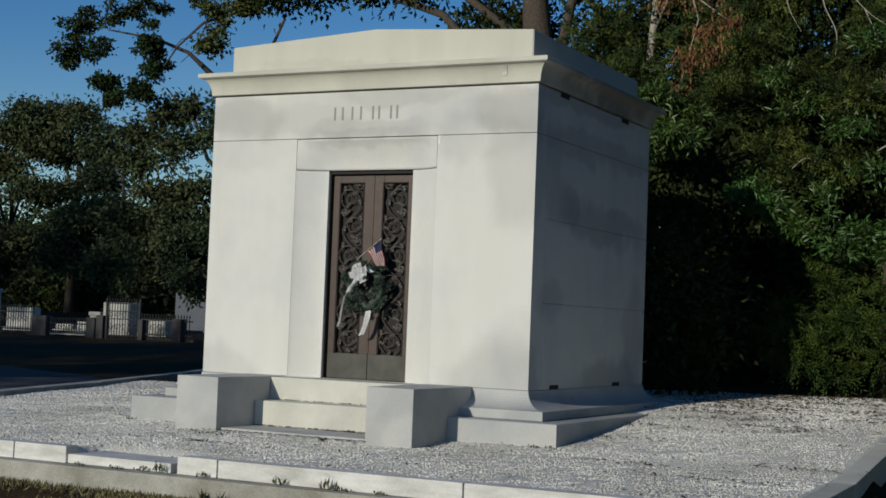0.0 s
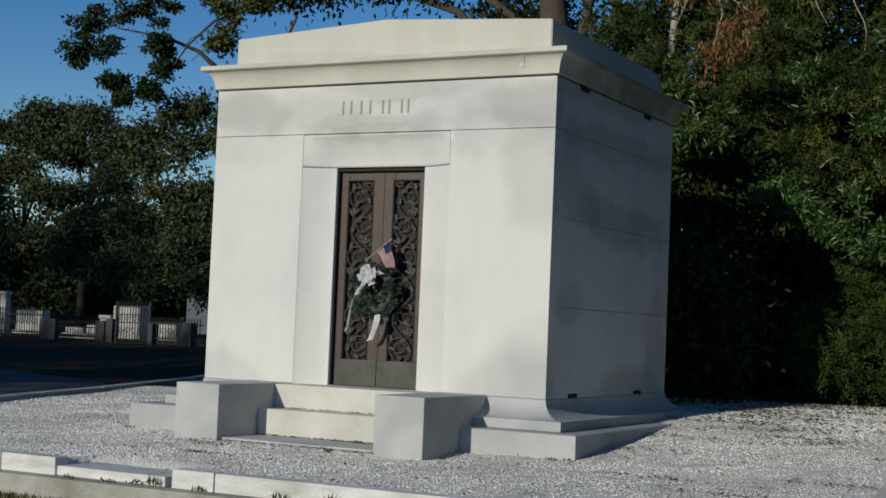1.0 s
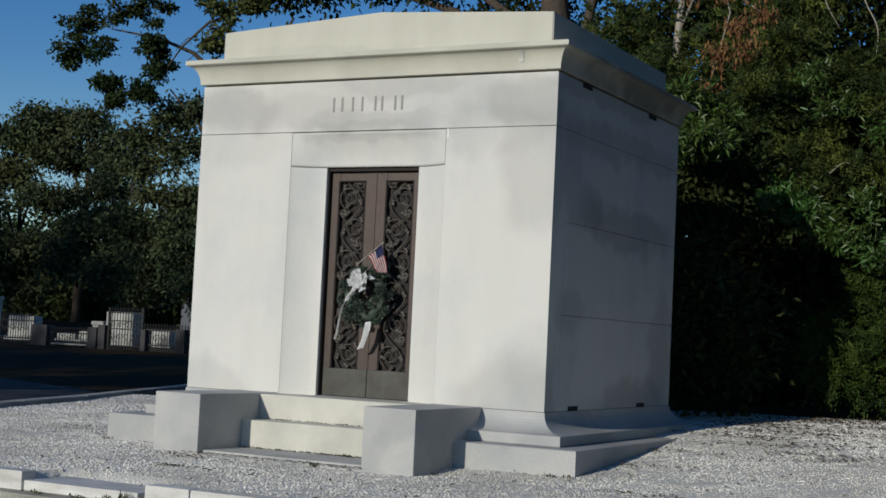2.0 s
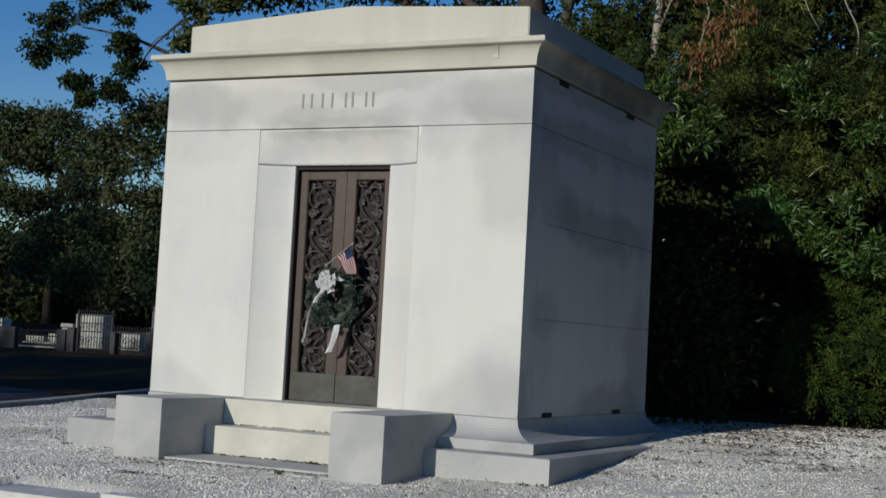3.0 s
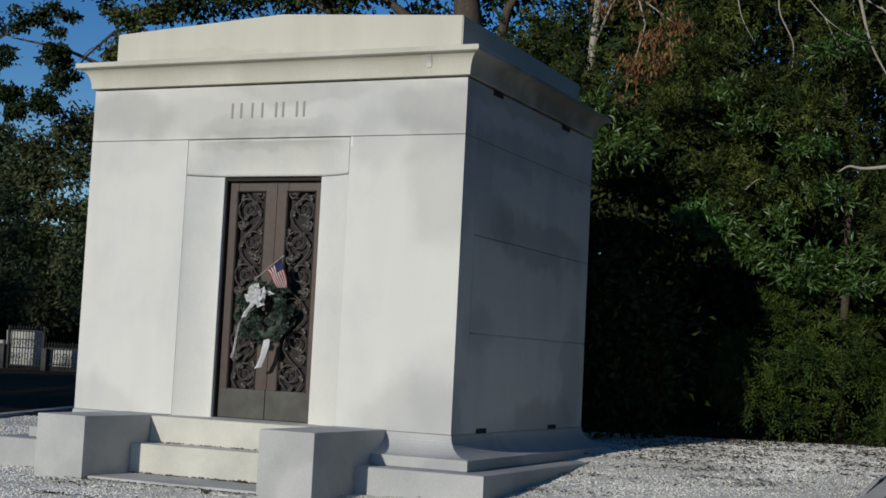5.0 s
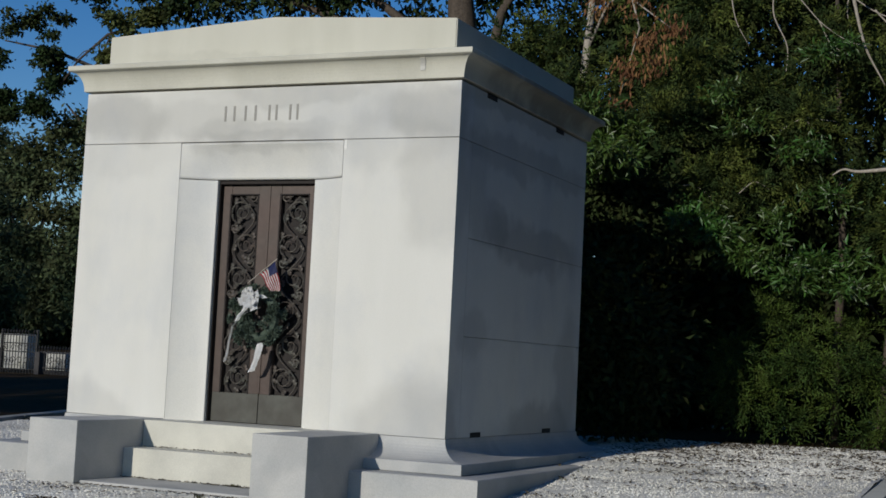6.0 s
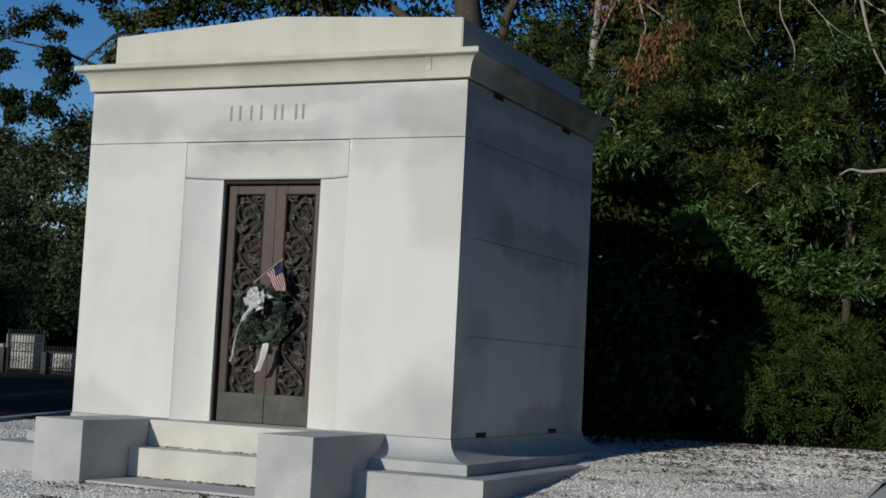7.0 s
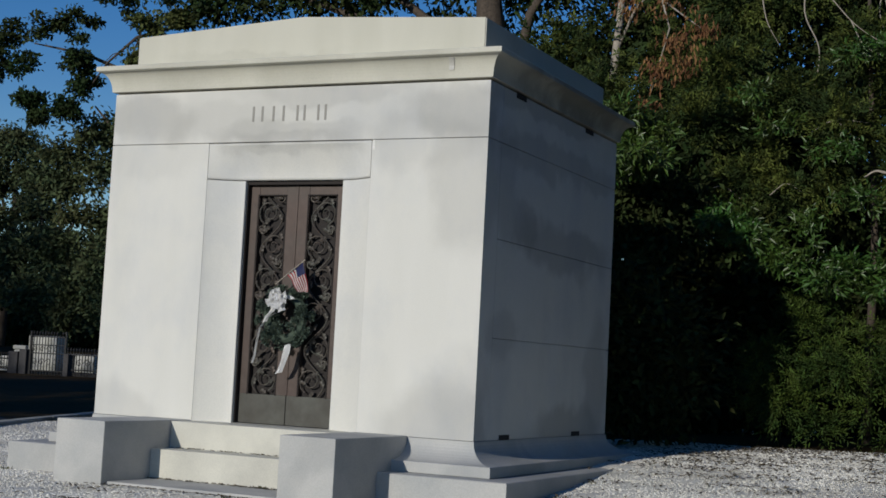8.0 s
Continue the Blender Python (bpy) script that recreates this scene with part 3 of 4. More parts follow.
for y in (AY0, AY1):
    ends.append([b.verts.new(c) for c in ((-AX, y, 3.66), (AX, y, 3.66), (AX, y, AE), (0, y, AR), (-AX, y, AE))])
b.faces.new(ends[0])
b.faces.new(ends[1][::-1])
for k in range(5):
    b.faces.new((ends[0][k], ends[0][(k + 1) % 5], ends[1][(k + 1) % 5], ends[1][k]))
bmesh.ops.recalc_face_normals(b, faces=b.faces[:])
bmesh.ops.bevel(b, geom=b.edges[:], offset=0.008, segments=2, affect="EDGES")
part("roof", b, GRANITE_CORNICE, tomb)

# inscription as plain upright bars, two strokes a letter
for cx, w in ((-0.325, 0.112), (-0.118, 0.122), (0.105, 0.092), (0.310, 0.092)):
    for sx in (-1, 1):
        x = cx + sx * (w / 2 - 0.011)
        part("inscription_bar", boxed(x - 0.011, x + 0.011, -0.003, 0.02, 3.150, 3.284, 0.002), INSCRIPTION, tomb)

# vent slots under the cornice and at the foot of the side wall
for y, z in ((0.66, 3.416), (2.39, 3.416), (0.62, 0.571), (2.35, 0.571)):
    # near-black blocks, slightly proud, paint the dark inside each slot
    part("vent", boxed(W - 0.1, W + 0.004, y - 0.11, y + 0.11, z - 0.021, z + 0.021, 0.002), DARK, tomb)

# steps between two cheek blocks
for s in (-1, 1):
    a, b = sorted((s * 0.806, s * 1.28))
    part("cheek_block", boxed(a, b, -1.185, -0.01, -0.2, 0.56, 0.008), GRANITE_GREY, tomb)
part("landing", boxed(-0.803, 0.803, -0.30, 0.36, 0.0, 0.553, 0.006), GRANITE_STEP, tomb)
part("step", boxed(-0.803, 0.803, -0.56, -0.303, 0.0, 0.33, 0.006), GRANITE_STEP, tomb)
part("step", boxed(-0.803, 0.803, -1.12, -0.563, -0.1, 0.088, 0.01), GRANITE_GREY, tomb)

# ---- bronze doors ----
doorway = thing("bronze_door", "pair of closed brown bronze doors with openwork scrolled panels", "door", kind="structure")
DY = 0.205
frame_bm = bmesh.new()
for s in (-1, 1):
    a, b = sorted((s * 0.474, s * 0.50))
    box(frame_bm, a, b, DY - 0.05, DY + 0.06, 0.556, 2.652, 0.003)
box(frame_bm, -0.474, 0.474, DY - 0.05, DY + 0.06, 2.622, 2.652, 0.003)
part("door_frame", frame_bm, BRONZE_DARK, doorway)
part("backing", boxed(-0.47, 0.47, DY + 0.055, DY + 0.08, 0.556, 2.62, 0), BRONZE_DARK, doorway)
PX0, PX1, PZ0, PZ1 = 0.117, 0.385, 0.805, 2.53


def spiral(cx, cz, r, turns, start, sign, n=22):
    return [(cx + r * (1 - 0.86 * k / n) * math.cos(start + sign * turns * 2 * math.pi * k / n), cz + r * (1 - 0.86 * k / n) * math.sin(start + sign * turns * 2 * math.pi * k / n)) for k in range(n + 1)]


def leaf_plate(bm, x, z, ang, ln, wd, y):
    """A small raised acanthus leaf with a keel and lobed edge."""
    c, s = math.cos(ang), math.sin(ang)
    spine, left, right = [], [], []
    for k in range(6):
        t = k / 5
        half = 1.35 * wd * math.sin(math.pi * min(t + 0.08, 1)) ** 0.8 * (1.0 if k % 2 else 0.5)
        bend = 0.25 * ln * t * t
        ux, uz = x + c * ln * t - s * bend, z + s * ln * t + c * bend
        spine.append(bm.verts.new((ux, y - 0.007, uz)))
        left.append(bm.verts.new((ux - s * half, y, uz + c * half)))
        right.append(bm.verts.new((ux + s * half, y, uz - c * half)))
    for k in range(5):
        bm.faces.new((left[k], spine[k], spine[k + 1], left[k + 1]))
        bm.faces.new((spine[k], right[k], right[k + 1], spine[k + 1]))


def scroll_panel(s):
    bm = bmesh.new()
    y = DY + 0.012
    w = PX1 - PX0
    mid = (PX0 + PX1) / 2
    n = 6
    unit_h = (PZ1 - PZ0) / n
    stem = []
    for k in range(61):
        t = k / 60
        stem.append((s * (mid + 0.104 * math.sin(t * n * math.pi + 0.5)), y, PZ0 + 0.01 + t * (PZ1 - PZ0 - 0.02)))
    tube(bm, stem, [0.0075] * 61, 6)
    for k in range(n):
        side = 1 if k % 2 else -1
        cz = PZ0 + unit_h * (k + 0.5)
        cx = mid + side * 0.028
        sp = spiral(cx, cz, 0.112, 1.7, -1.2 if side > 0 else math.pi + 1.2, side)
        tube(bm, [(s * a, y - 0.004, c) for a, c in sp], [0.0082 - 0.003 * i / 22 for i in range(23)], 6)
        for q in range(5):
            ang = 0.4 + q * 1.26 + 0.35 * side
            rad = 0.05 if q % 2 else 0.098
            way = ang + 1.15 * side
            leaf_plate(bm, s * (cx + rad * math.cos(ang)), cz + rad * math.sin(ang), way if s > 0 else math.pi - way, 0.088 if q % 2 else 0.075, 0.018, y - 0.003)
        sp2 = spiral(mid - side * 0.09, cz + unit_h * 0.45, 0.048, 1.3, 0.4, -side, 16)
        tube(bm, [(s * a, y, c) for a, c in sp2], [0.0072] * 17, 5)
        for way in (0.5, 1.5, 2.5):
            leaf_plate(bm, s * (mid - side * 0.07), cz + unit_h * 0.42, way if s > 0 else math.pi - way, 0.08, 0.017, y - 0.002)
    lim0, lim1 = PX0 + 0.004, PX1 - 0.004
    for v in bm.verts:
        v.co.x = s * min(max(s * v.co.x, lim0), lim1)
        v.co.z = min(max(v.co.z, PZ0 + 0.004), PZ1 - 0.004)
    return bm


for s in (-1, 1):
    def bar(x0, x1, z0, z1, t=0.0, soft=0.004):
        a, b = sorted((s * x0, s * x1))
        return boxed(a, b, DY - t, DY + 0.045, z0, z1, soft)

    leaf = part("door_leaf", bar(0.003, PX0, 0.81, 2.618, 0.0, 0.002), BRONZE, doorway)
    part("stile", bar(PX1, 0.472, 0.81, 2.618, 0.0, 0.002), BRONZE, leaf)
    part("top_rail", bar(PX0 + 0.001, PX1 - 0.001, PZ1, 2.617, -0.002), BRONZE, leaf)
    part("kick_plate", bar(0.004, 0.471, 0.560, 0.8095, 0.0, 0.001), BRONZE_LOW, leaf, "dulled greenish bronze kick plate")
    part("scrollwork", scroll_panel(s), BRONZE_SCROLL, leaf, "openwork acanthus scrolls in greyed bronze")
    trim = bmesh.new()
    for x0, x1, z0, z1 in ((PX0 - 0.012, PX0 - 0.002, PZ0 - 0.0, PZ1 + 0.012), (PX1 + 0.002, PX1 + 0.012, PZ0, PZ1 + 0.012), (PX0 - 0.012, PX1 + 0.012, PZ1 + 0.002, PZ1 + 0.012)):
        a, b = sorted((s * x0, s * x1))
        box(trim, a, b, DY - 0.006, DY + 0.003, z0, z1, 0.002)
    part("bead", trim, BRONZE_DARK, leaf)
part("meeting_strip", boxed(-0.012, 0.010, DY - 0.009, DY - 0.004, 0.815, 2.61, 0.002), BRONZE, doorway)

# ---- wreath with bow, and a small flag stuck in it ----
WC = Vector((0.015, 0.085, 1.475))
wreath = thing("wreath", "round dark green fir wreath hung on the bronze doors", "wreath", WC)
n, ring = 8800, 0.165
sprig = rng.integers(0, 50, n)
th = ((np.arange(50) + rng.uniform(0, 0.8, 50)) * 2 * math.pi / 50 * 17)[sprig] + rng.normal(size=n) * 0.07
ph = rng.uniform(-0.7, 4.0, 50)[sprig] + rng.normal(size=n) * 0.2
rr = rng.uniform(0.070, 0.122, 50)[sprig] - np.abs(rng.normal(size=n)) * 0.016
c = np.stack([(ring + rr * np.cos(ph)) * np.cos(th), -rr * np.sin(ph), (ring + rr * np.cos(ph)) * np.sin(th) * 1.06], 1)
away = np.stack([np.cos(ph) * np.cos(th), -np.sin(ph), np.cos(ph) * np.sin(th)], 1)
v, f = leaves(c, away, 0.026, 0.011, 0.0, 0.8)
raw_mesh("needles", v, f, FIR, wreath)
b = bmesh.new()
tube(b, [(0.172 * math.cos(a), 0.005, 0.183 * math.sin(a)) for a in np.linspace(0, 2 * math.pi, 25)], [0.042] * 25, 7)
part("hoop", b, FIR, wreath)


def ribbon(bm, pts, width, across):
    prev = None
    for i, p in enumerate(pts):
        p = Vector(p)
        a = Vector(across).normalized() * width * 0.5 * (1 + 0.12 * math.sin(i * 1.9))
        row = [bm.verts.new(p - a), bm.verts.new(p + Vector((0, -0.012, 0))), bm.verts.new(p + a)]
        if prev:
            bm.faces.new((prev[0], prev[1], row[1], row[0]))
            bm.faces.new((prev[1], prev[2], row[2], row[1]))
        prev = row


b = bmesh.new()
for k in range(11):
    a0 = k * 0.571
    r0 = 0.092 + 0.022 * math.sin(k * 2.3)
    pts = [(-0.002 + r0 * math.sin(t) * math.cos(a0), -0.085 - 0.045 * math.sin(t) - 0.012 * (k % 3), 0.142 + r0 * math.sin(t) * math.sin(a0) * 0.95) for t in np.linspace(0.05, math.pi - 0.3, 9)]
    ribbon(b, pts, 0.07, (-math.sin(a0), 0.35, math.cos(a0)))
bmesh.ops.solidify(b, geom=b.faces[:], thickness=0.002)
part("bow", b, RIBBON, wreath, "crumpled white satin bow", smooth=True)
for name, pts, w in (
        ("ribbon_tail", [(-0.04, -0.10, 0.10), (-0.07, -0.105, 0.04), (-0.115, -0.10, 0.0), (-0.14, -0.095, -0.05)], 0.05),
        ("ribbon_tail", [(0.02, -0.10, 0.155), (0.08, -0.11, 0.175), (0.13, -0.10, 0.15)], 0.05),
        ("ribbon_tail", [(-0.04, -0.09, 0.03), (-0.11, -0.10, -0.01), (-0.19, -0.08, -0.10), (-0.24, -0.04, -0.22), (-0.275, -0.01, -0.34), (-0.30, 0.0, -0.40)], 0.022),
        ("ribbon_tail", [(0.075, -0.05, -0.23), (0.066, -0.055, -0.30), (0.045, -0.05, -0.37), (0.012, -0.04, -0.44), (-0.008, -0.035, -0.475)], 0.062)):
    b = bmesh.new()
    ribbon(b, pts, w, (1, 0.1, 0.25))
    bmesh.ops.solidify(b, geom=b.faces[:], thickness=0.002)
    part(name, b, RIBBON, wreath)

flag = thing("small_flag", "small striped stick flag tucked into the wreath", "flag", WC)
b = bmesh.new()
tube(b, [(-0.085, -0.05, 0.275), (0.05, -0.03, 0.39), (0.172, -0.01, 0.492)], [0.005] * 3, 6)
part("stick", b, PALE_BARK, flag)
b = bmesh.new()
A, B = Vector((0.012, -0.036, 0.358)), Vector((0.155, -0.013, 0.478))
grid = []
for i in range(14):
    row = []
    for j in range(13):
        u, w = i / 13, j / 12
        p = A.lerp(B, u) + 0.84 * Vector(((0.165 - 0.075 * u) * w, -0.03 * w + 0.018 * math.sin(6 * w + 3 * u), -(0.10 + 0.08 * u) * w - (0.07 + 0.06 * u) * w * w))
        row.append(b.verts.new(p))
    grid.append(row)
for i in range(13):
    for j in range(12):
        fc = b.faces.new((grid[i][j], grid[i + 1][j], grid[i + 1][j + 1], grid[i][j + 1]))
        fc.material_index = 2 if (i >= 6 and j < 6) else (0 if i % 2 == 0 else 1)
bmesh.ops.solidify(b, geom=b.faces[:], thickness=0.0015)
part("cloth", b, [FLAG_RED, FLAG_WHITE, FLAG_BLUE], flag, "red and white stripes with a dark blue corner")


# ---- weeds along the kerb and plinth ----
def weed_tuft(x, y, z, h, n=13):
    h = h * 0.62
    c = np.column_stack([x + rng.normal(size=n) * 0.03, y + rng.normal(size=n) * 0.015, np.full(n, z) + rng.uniform(0, h * 0.4, n)])
    v, f = leaves(c, np.tile((0, -0.1, 1.0), (n, 1)), h, 0.016, 0.0, 0.45)
    return v, f


wv, wf = [], []
for x, y, z, h in ((0.22, -3.36, -0.10, 0.12), (0.63, -3.37, -0.10, 0.06), (0.05, -3.35, -0.1, 0.06), (1.35, -3.38, -0.10, 0.10), (1.75, -3.37, -0.10, 0.11), (1.9, -3.38, -0.1, 0.06),
                   (2.2, -3.37, -0.10, 0.05), (0.75, -3.50, -0.28, 0.16), (0.95, -3.52, -0.28, 0.14), (1.7, -3.5, -0.28, 0.1), (-0.2, -3.36, -0.10, 0.05), (-0.55, -3.37, -0.1, 0.04),
                   (2.2, -0.62, 0.08, 0.05), (2.35, -0.6, 0.08, 0.05), (2.42, 1.2, 0.19, 0.06), (2.43, 1.7, 0.23, 0.06), (-2.3, -0.58, 0.04, 0.05), (0.35, -1.16, 0.03, 0.07), (-0.72, -1.14, 0.03, 0.05), (0.3, -0.58, 0.09, 0.03)):
    v, f = weed_tuft(x, y, z, h)
    wf.append(f + sum(len(q) for q in wv))
    wv.append(v)
tagged(raw_mesh("weeds", np.concatenate(wv), np.concatenate(wf), WEED), "small green weeds growing in the kerb joints", "weeds", kind="stuff")
gxx, gyy = rng.uniform(-3.5, 5.2, 30000), -3.46 - rng.uniform(0, 1, 30000) ** 1.3 * 1.3
gp = np.column_stack([gxx, gyy, ground_height(gxx, gyy)])
gp = gp[np.sin(gxx * 3.1) + np.sin(gyy * 5 + gxx) + rng.normal(size=30000) * 0.8 > -0.2]
v, f = leaves(gp, np.tile((0, 0, 1.0), (len(gp), 1)), 0.055, 0.012, 0.0, 0.7)
tagged(raw_mesh("grass", v, f, DRY_GRASS), "short patchy dry grass in front of the kerb", "grass", kind="stuff")


# ---- trees ----
def tree(name, label, base, trunk, limbs, crowns, category="tree", bark=BARK, group=""):
    """trunk: rows of (dx, dy, z, radius) from the base; limbs: such lists; crowns: (material, blobs, clump count, leaves each, clump size, leaf length, width, shell)."""
    ob = thing(name, label, category, base, group)
    if trunk:
        b = bmesh.new()
        tube(b, [r[:3] for r in trunk], [r[3] for r in trunk], 10)
        part("trunk", b, bark, ob, smooth=True)
    for l in limbs:
        b = bmesh.new()
        tube(b, [r[:3] for r in l], [r[3] for r in l], 7)
        part("limb", b, bark, ob, smooth=True)
    o = np.array(base)
    for mat, blobs, count, per, size, ln, wd, shell in crowns:
        p, a = clumps([(np.array(c) - o, r) for c, r in blobs], count, per, size, shell)
        keep = p[:, 2] + o[2] > ground_height(p[:, 0] + o[0], p[:, 1] + o[1]) + 0.1
        p, a = p[keep], a[keep]
        if mat in (CEDAR, CEDAR_BRIGHT) and ln < 0.13:
            p, a, n = sprays(p[::3], a[::3], 11, 0.26)
            v, f = leaves(p, a, ln, wd, 0.1, 0.2, n + 0.3 * rng.normal(size=n.shape))
        elif mat == DEAD_LEAF:
            v, f = leaves(p, np.tile((0.0, -0.2, -1.0), (len(p), 1)), ln, wd, 0.3, 0.35)
        else:
            v, f = leaves(p, a, ln, wd, face=a + np.array((0, 0, 0.5)) + 0.75 * rng.normal(size=a.shape))
        raw_mesh("crown", v, f, mat, ob)
    return ob


# low cedar bush at the back of the plot
tree("cedar_bush", "dense olive-green cedar bush at the edge of the gravel", (4.3, 7.0, 0.45),
     [(0, 0, -0.1, 0.09), (0.05, 0, 0.8, 0.06), (0.1, 0, 1.6, 0.03)], [],
     [(CEDAR_BRIGHT, break_up([((3.15, 6.7, 1.78), (0.30, 0.5, 0.22)), ((3.9, 6.9, 1.85), (0.42, 0.5, 0.28)), ((2.86, 6.5, 1.42), (0.22, 0.5, 0.16)), ((2.64, 6.2, 1.16), (0.17, 0.3, 0.12)), ((3.5, 6.4, 1.35), (0.42, 0.5, 0.30)), ((4.25, 6.5, 1.35), (0.45, 0.5, 0.38)), ((2.84, 6.1, 0.88), (0.16, 0.4, 0.14)), ((3.3, 6.3, 0.82), (0.46, 0.5, 0.30)), ((4.1, 6.4, 0.75), (0.45, 0.5, 0.25)), ((5.0, 6.5, 1.2), (0.6, 0.5, 0.75)), ((5.8, 6.6, 1.2), (0.6, 0.5, 0.8)), ((4.8, 6.7, 2.0), (0.5, 0.5, 0.3)), ((2.98, 6.8, 2.06), (0.10, 0.2, 0.16)), ((3.45, 6.8, 2.15), (0.10, 0.2, 0.18))], 4, 0.11), 105, 44, 0.05, 0.075, 0.018, 0.3)], "bush")
# broad-leaved evergreen behind it
tree("magnolia", "broad-leaved evergreen with glossy bright green leaves", (4.4, 8.6, 0.5),
     [(0, 0, -0.1, 0.06), (0.1, -0.1, 1.4, 0.03), (0.0, -0.3, 2.0, 0.012)], [[(0, 0, 1.2, 0.02), (-0.9, -1.2, 2.2, 0.012)], [(0, 0, 1.6, 0.03), (0.6, -1.2, 2.2, 0.012)]],
     [(MAGNOLIA, break_up([((2.27, 6.35, 2.92), (0.34, 0.3, 0.20)), ((2.65, 6.4, 2.68), (0.42, 0.35, 0.26)), ((3.3, 6.4, 2.60), (0.75, 0.4, 0.34)), ((3.95, 6.4, 2.45), (0.50, 0.4, 0.40)), ((4.7, 6.6, 2.6), (0.6, 0.5, 0.5)), ((1.17, 6.2, 3.98), (0.30, 0.4, 0.32)), ((1.02, 5.9, 3.66), (0.24, 0.4, 0.14)), ((1.35, 5.7, 3.75), (0.25, 0.4, 0.2)), ((6.3, 7.8, 2.6), (1.0, 0.8, 0.8)), ((0.85, 6.0, 4.25), (0.35, 0.4, 0.3))], 7, 0.16), 1150, 9, 0.045, 0.115, 0.034, 0.5),
      (MAGNOLIA, break_up([((2.6, 7.3, 4.35), (0.35, 0.3, 0.16)), ((3.15, 7.3, 4.0), (0.40, 0.3, 0.18)), ((2.0, 7.2, 3.35), (0.30, 0.3, 0.16)), ((3.5, 7.3, 3.35), (0.45, 0.3, 0.22)), ((2.25, 7.3, 4.7), (0.22, 0.3, 0.14)), ((2.8, 7.3, 3.1), (0.35, 0.3, 0.16)), ((3.6, 7.3, 5.2), (0.35, 0.3, 0.2))], 5, 0.12), 230, 8, 0.05, 0.105, 0.030, 0.4)])
# tall cedars that close the view
tree("cedar_tree", "red cedar with browning lower sprays among taller trees", (3.4, 9.4, 0.5),
     [(0, 0, -0.1, 0.07), (0.1, -0.3, 2.5, 0.05), (0.0, -0.8, 6.2, 0.02)], [],
     [(CEDAR, break_up([((2.14, 8.0, 4.08), (0.52, 0.4, 0.42)), ((1.72, 8.0, 3.6), (0.36, 0.4, 0.30)), ((2.95, 8.0, 3.62), (0.62, 0.4, 0.28)), ((2.47, 8.1, 5.1), (0.42, 0.4, 0.40)), ((1.82, 8.1, 4.68), (0.26, 0.3, 0.26)), ((3.3, 8.1, 4.5), (0.42, 0.4, 0.26)), ((1.44, 7.8, 4.5), (0.14, 0.3, 0.28)), ((4.1, 8.0, 4.0), (0.6, 0.4, 0.3)), ((4.2, 8.0, 3.2), (0.6, 0.4, 0.3)), ((4.4, 8.2, 5.0), (0.6, 0.4, 0.4)), ((3.3, 8.3, 5.6), (0.4, 0.4, 0.3)), ((1.9, 8.2, 5.6), (0.4, 0.4, 0.35))], 3, 0.24), 300, 40, 0.06, 0.085, 0.026, 0.3)])
tree("cedar_tree", "tall red cedar with dense feathery foliage", (4.3, 10.5, 0.5),
     [(0, 0, -0.1, 0.12), (0.1, 0, 4, 0.08), (0, 0, 9, 0.03)], [],
     [(CEDAR, break_up([((5.2, 9.2, 4.4), (0.9, 0.8, 0.9)), ((3.6, 9.4, 5.3), (0.7, 0.6, 0.5)), ((4.6, 9.6, 6.2), (1.0, 0.8, 0.7)), ((6.4, 9.4, 4.6), (1.1, 0.9, 1.5)), ((0.5, 6.8, 4.5), (0.5, 0.6, 0.35)), ((1.2, 9.2, 5.2), (0.5, 0.5, 0.5))], 3, 0.27), 240, 34, 0.075, 0.080, 0.026, 0.3),
      (CEDAR, break_up([((4.2, 10.2, 7.4), (2.4, 1.2, 1.4)), ((1.9, 9.8, 6.5), (0.7, 0.9, 0.6))], 7, 0.32), 240, 30, 0.08, 0.09, 0.030, 0.4)])
# shaded thicket filling the space behind the tomb
tree("thicket", "dark evergreen thicket standing close behind the tomb", (0.2, 7.0, 0.4),
     [(0, 0, -0.1, 0.08), (0.1, 0, 2.5, 0.04)], [],
     # mass at (-1.4, 7.3), hidden by the tomb, is added to shade the backdrop
     [(OAK, [((0.9, 4.5, 1.6), (1.35, 0.3, 1.2)), ((-1.0, 4.7, 1.3), (1.5, 0.35, 1.0)), ((1.85, 5.0, 1.3), (0.42, 0.3, 1.0)), ((-1.4, 7.3, 4.1), (1.9, 0.7, 1.1)), ((0.8, 7.0, 3.2), (1.0, 0.5, 0.6))], 2400, 14, 0.17, 0.13, 0.055, 0.2),
      # backdrop layers take the darker oak leaf so that gaps read as shade
      (OAK, [((2.0, 11.5, 2.2), (4.5, 0.7, 2.4)), ((7.0, 11.5, 2.5), (3.0, 0.7, 3.0)), ((-4.5, 12.0, 2.2), (3.0, 0.8, 2.4)), ((0.3, 11.6, 4.6), (2.4, 0.7, 1.0)), ((0.0, 11.0, 1.6), (2.4, 0.5, 1.4))], 6600, 16, 0.28, 0.26, 0.12, 0.05),
      (OAK, [((1.5, 13.4, 5.0), (2.2, 0.8, 2.0)), ((5.5, 13.4, 6.5), (3.6, 0.8, 3.4)), ((2.6, 13.8, 7.6), (2.0, 0.8, 1.8))], 2000, 18, 0.3, 0.2, 0.09, 0.05)], "shrubs")
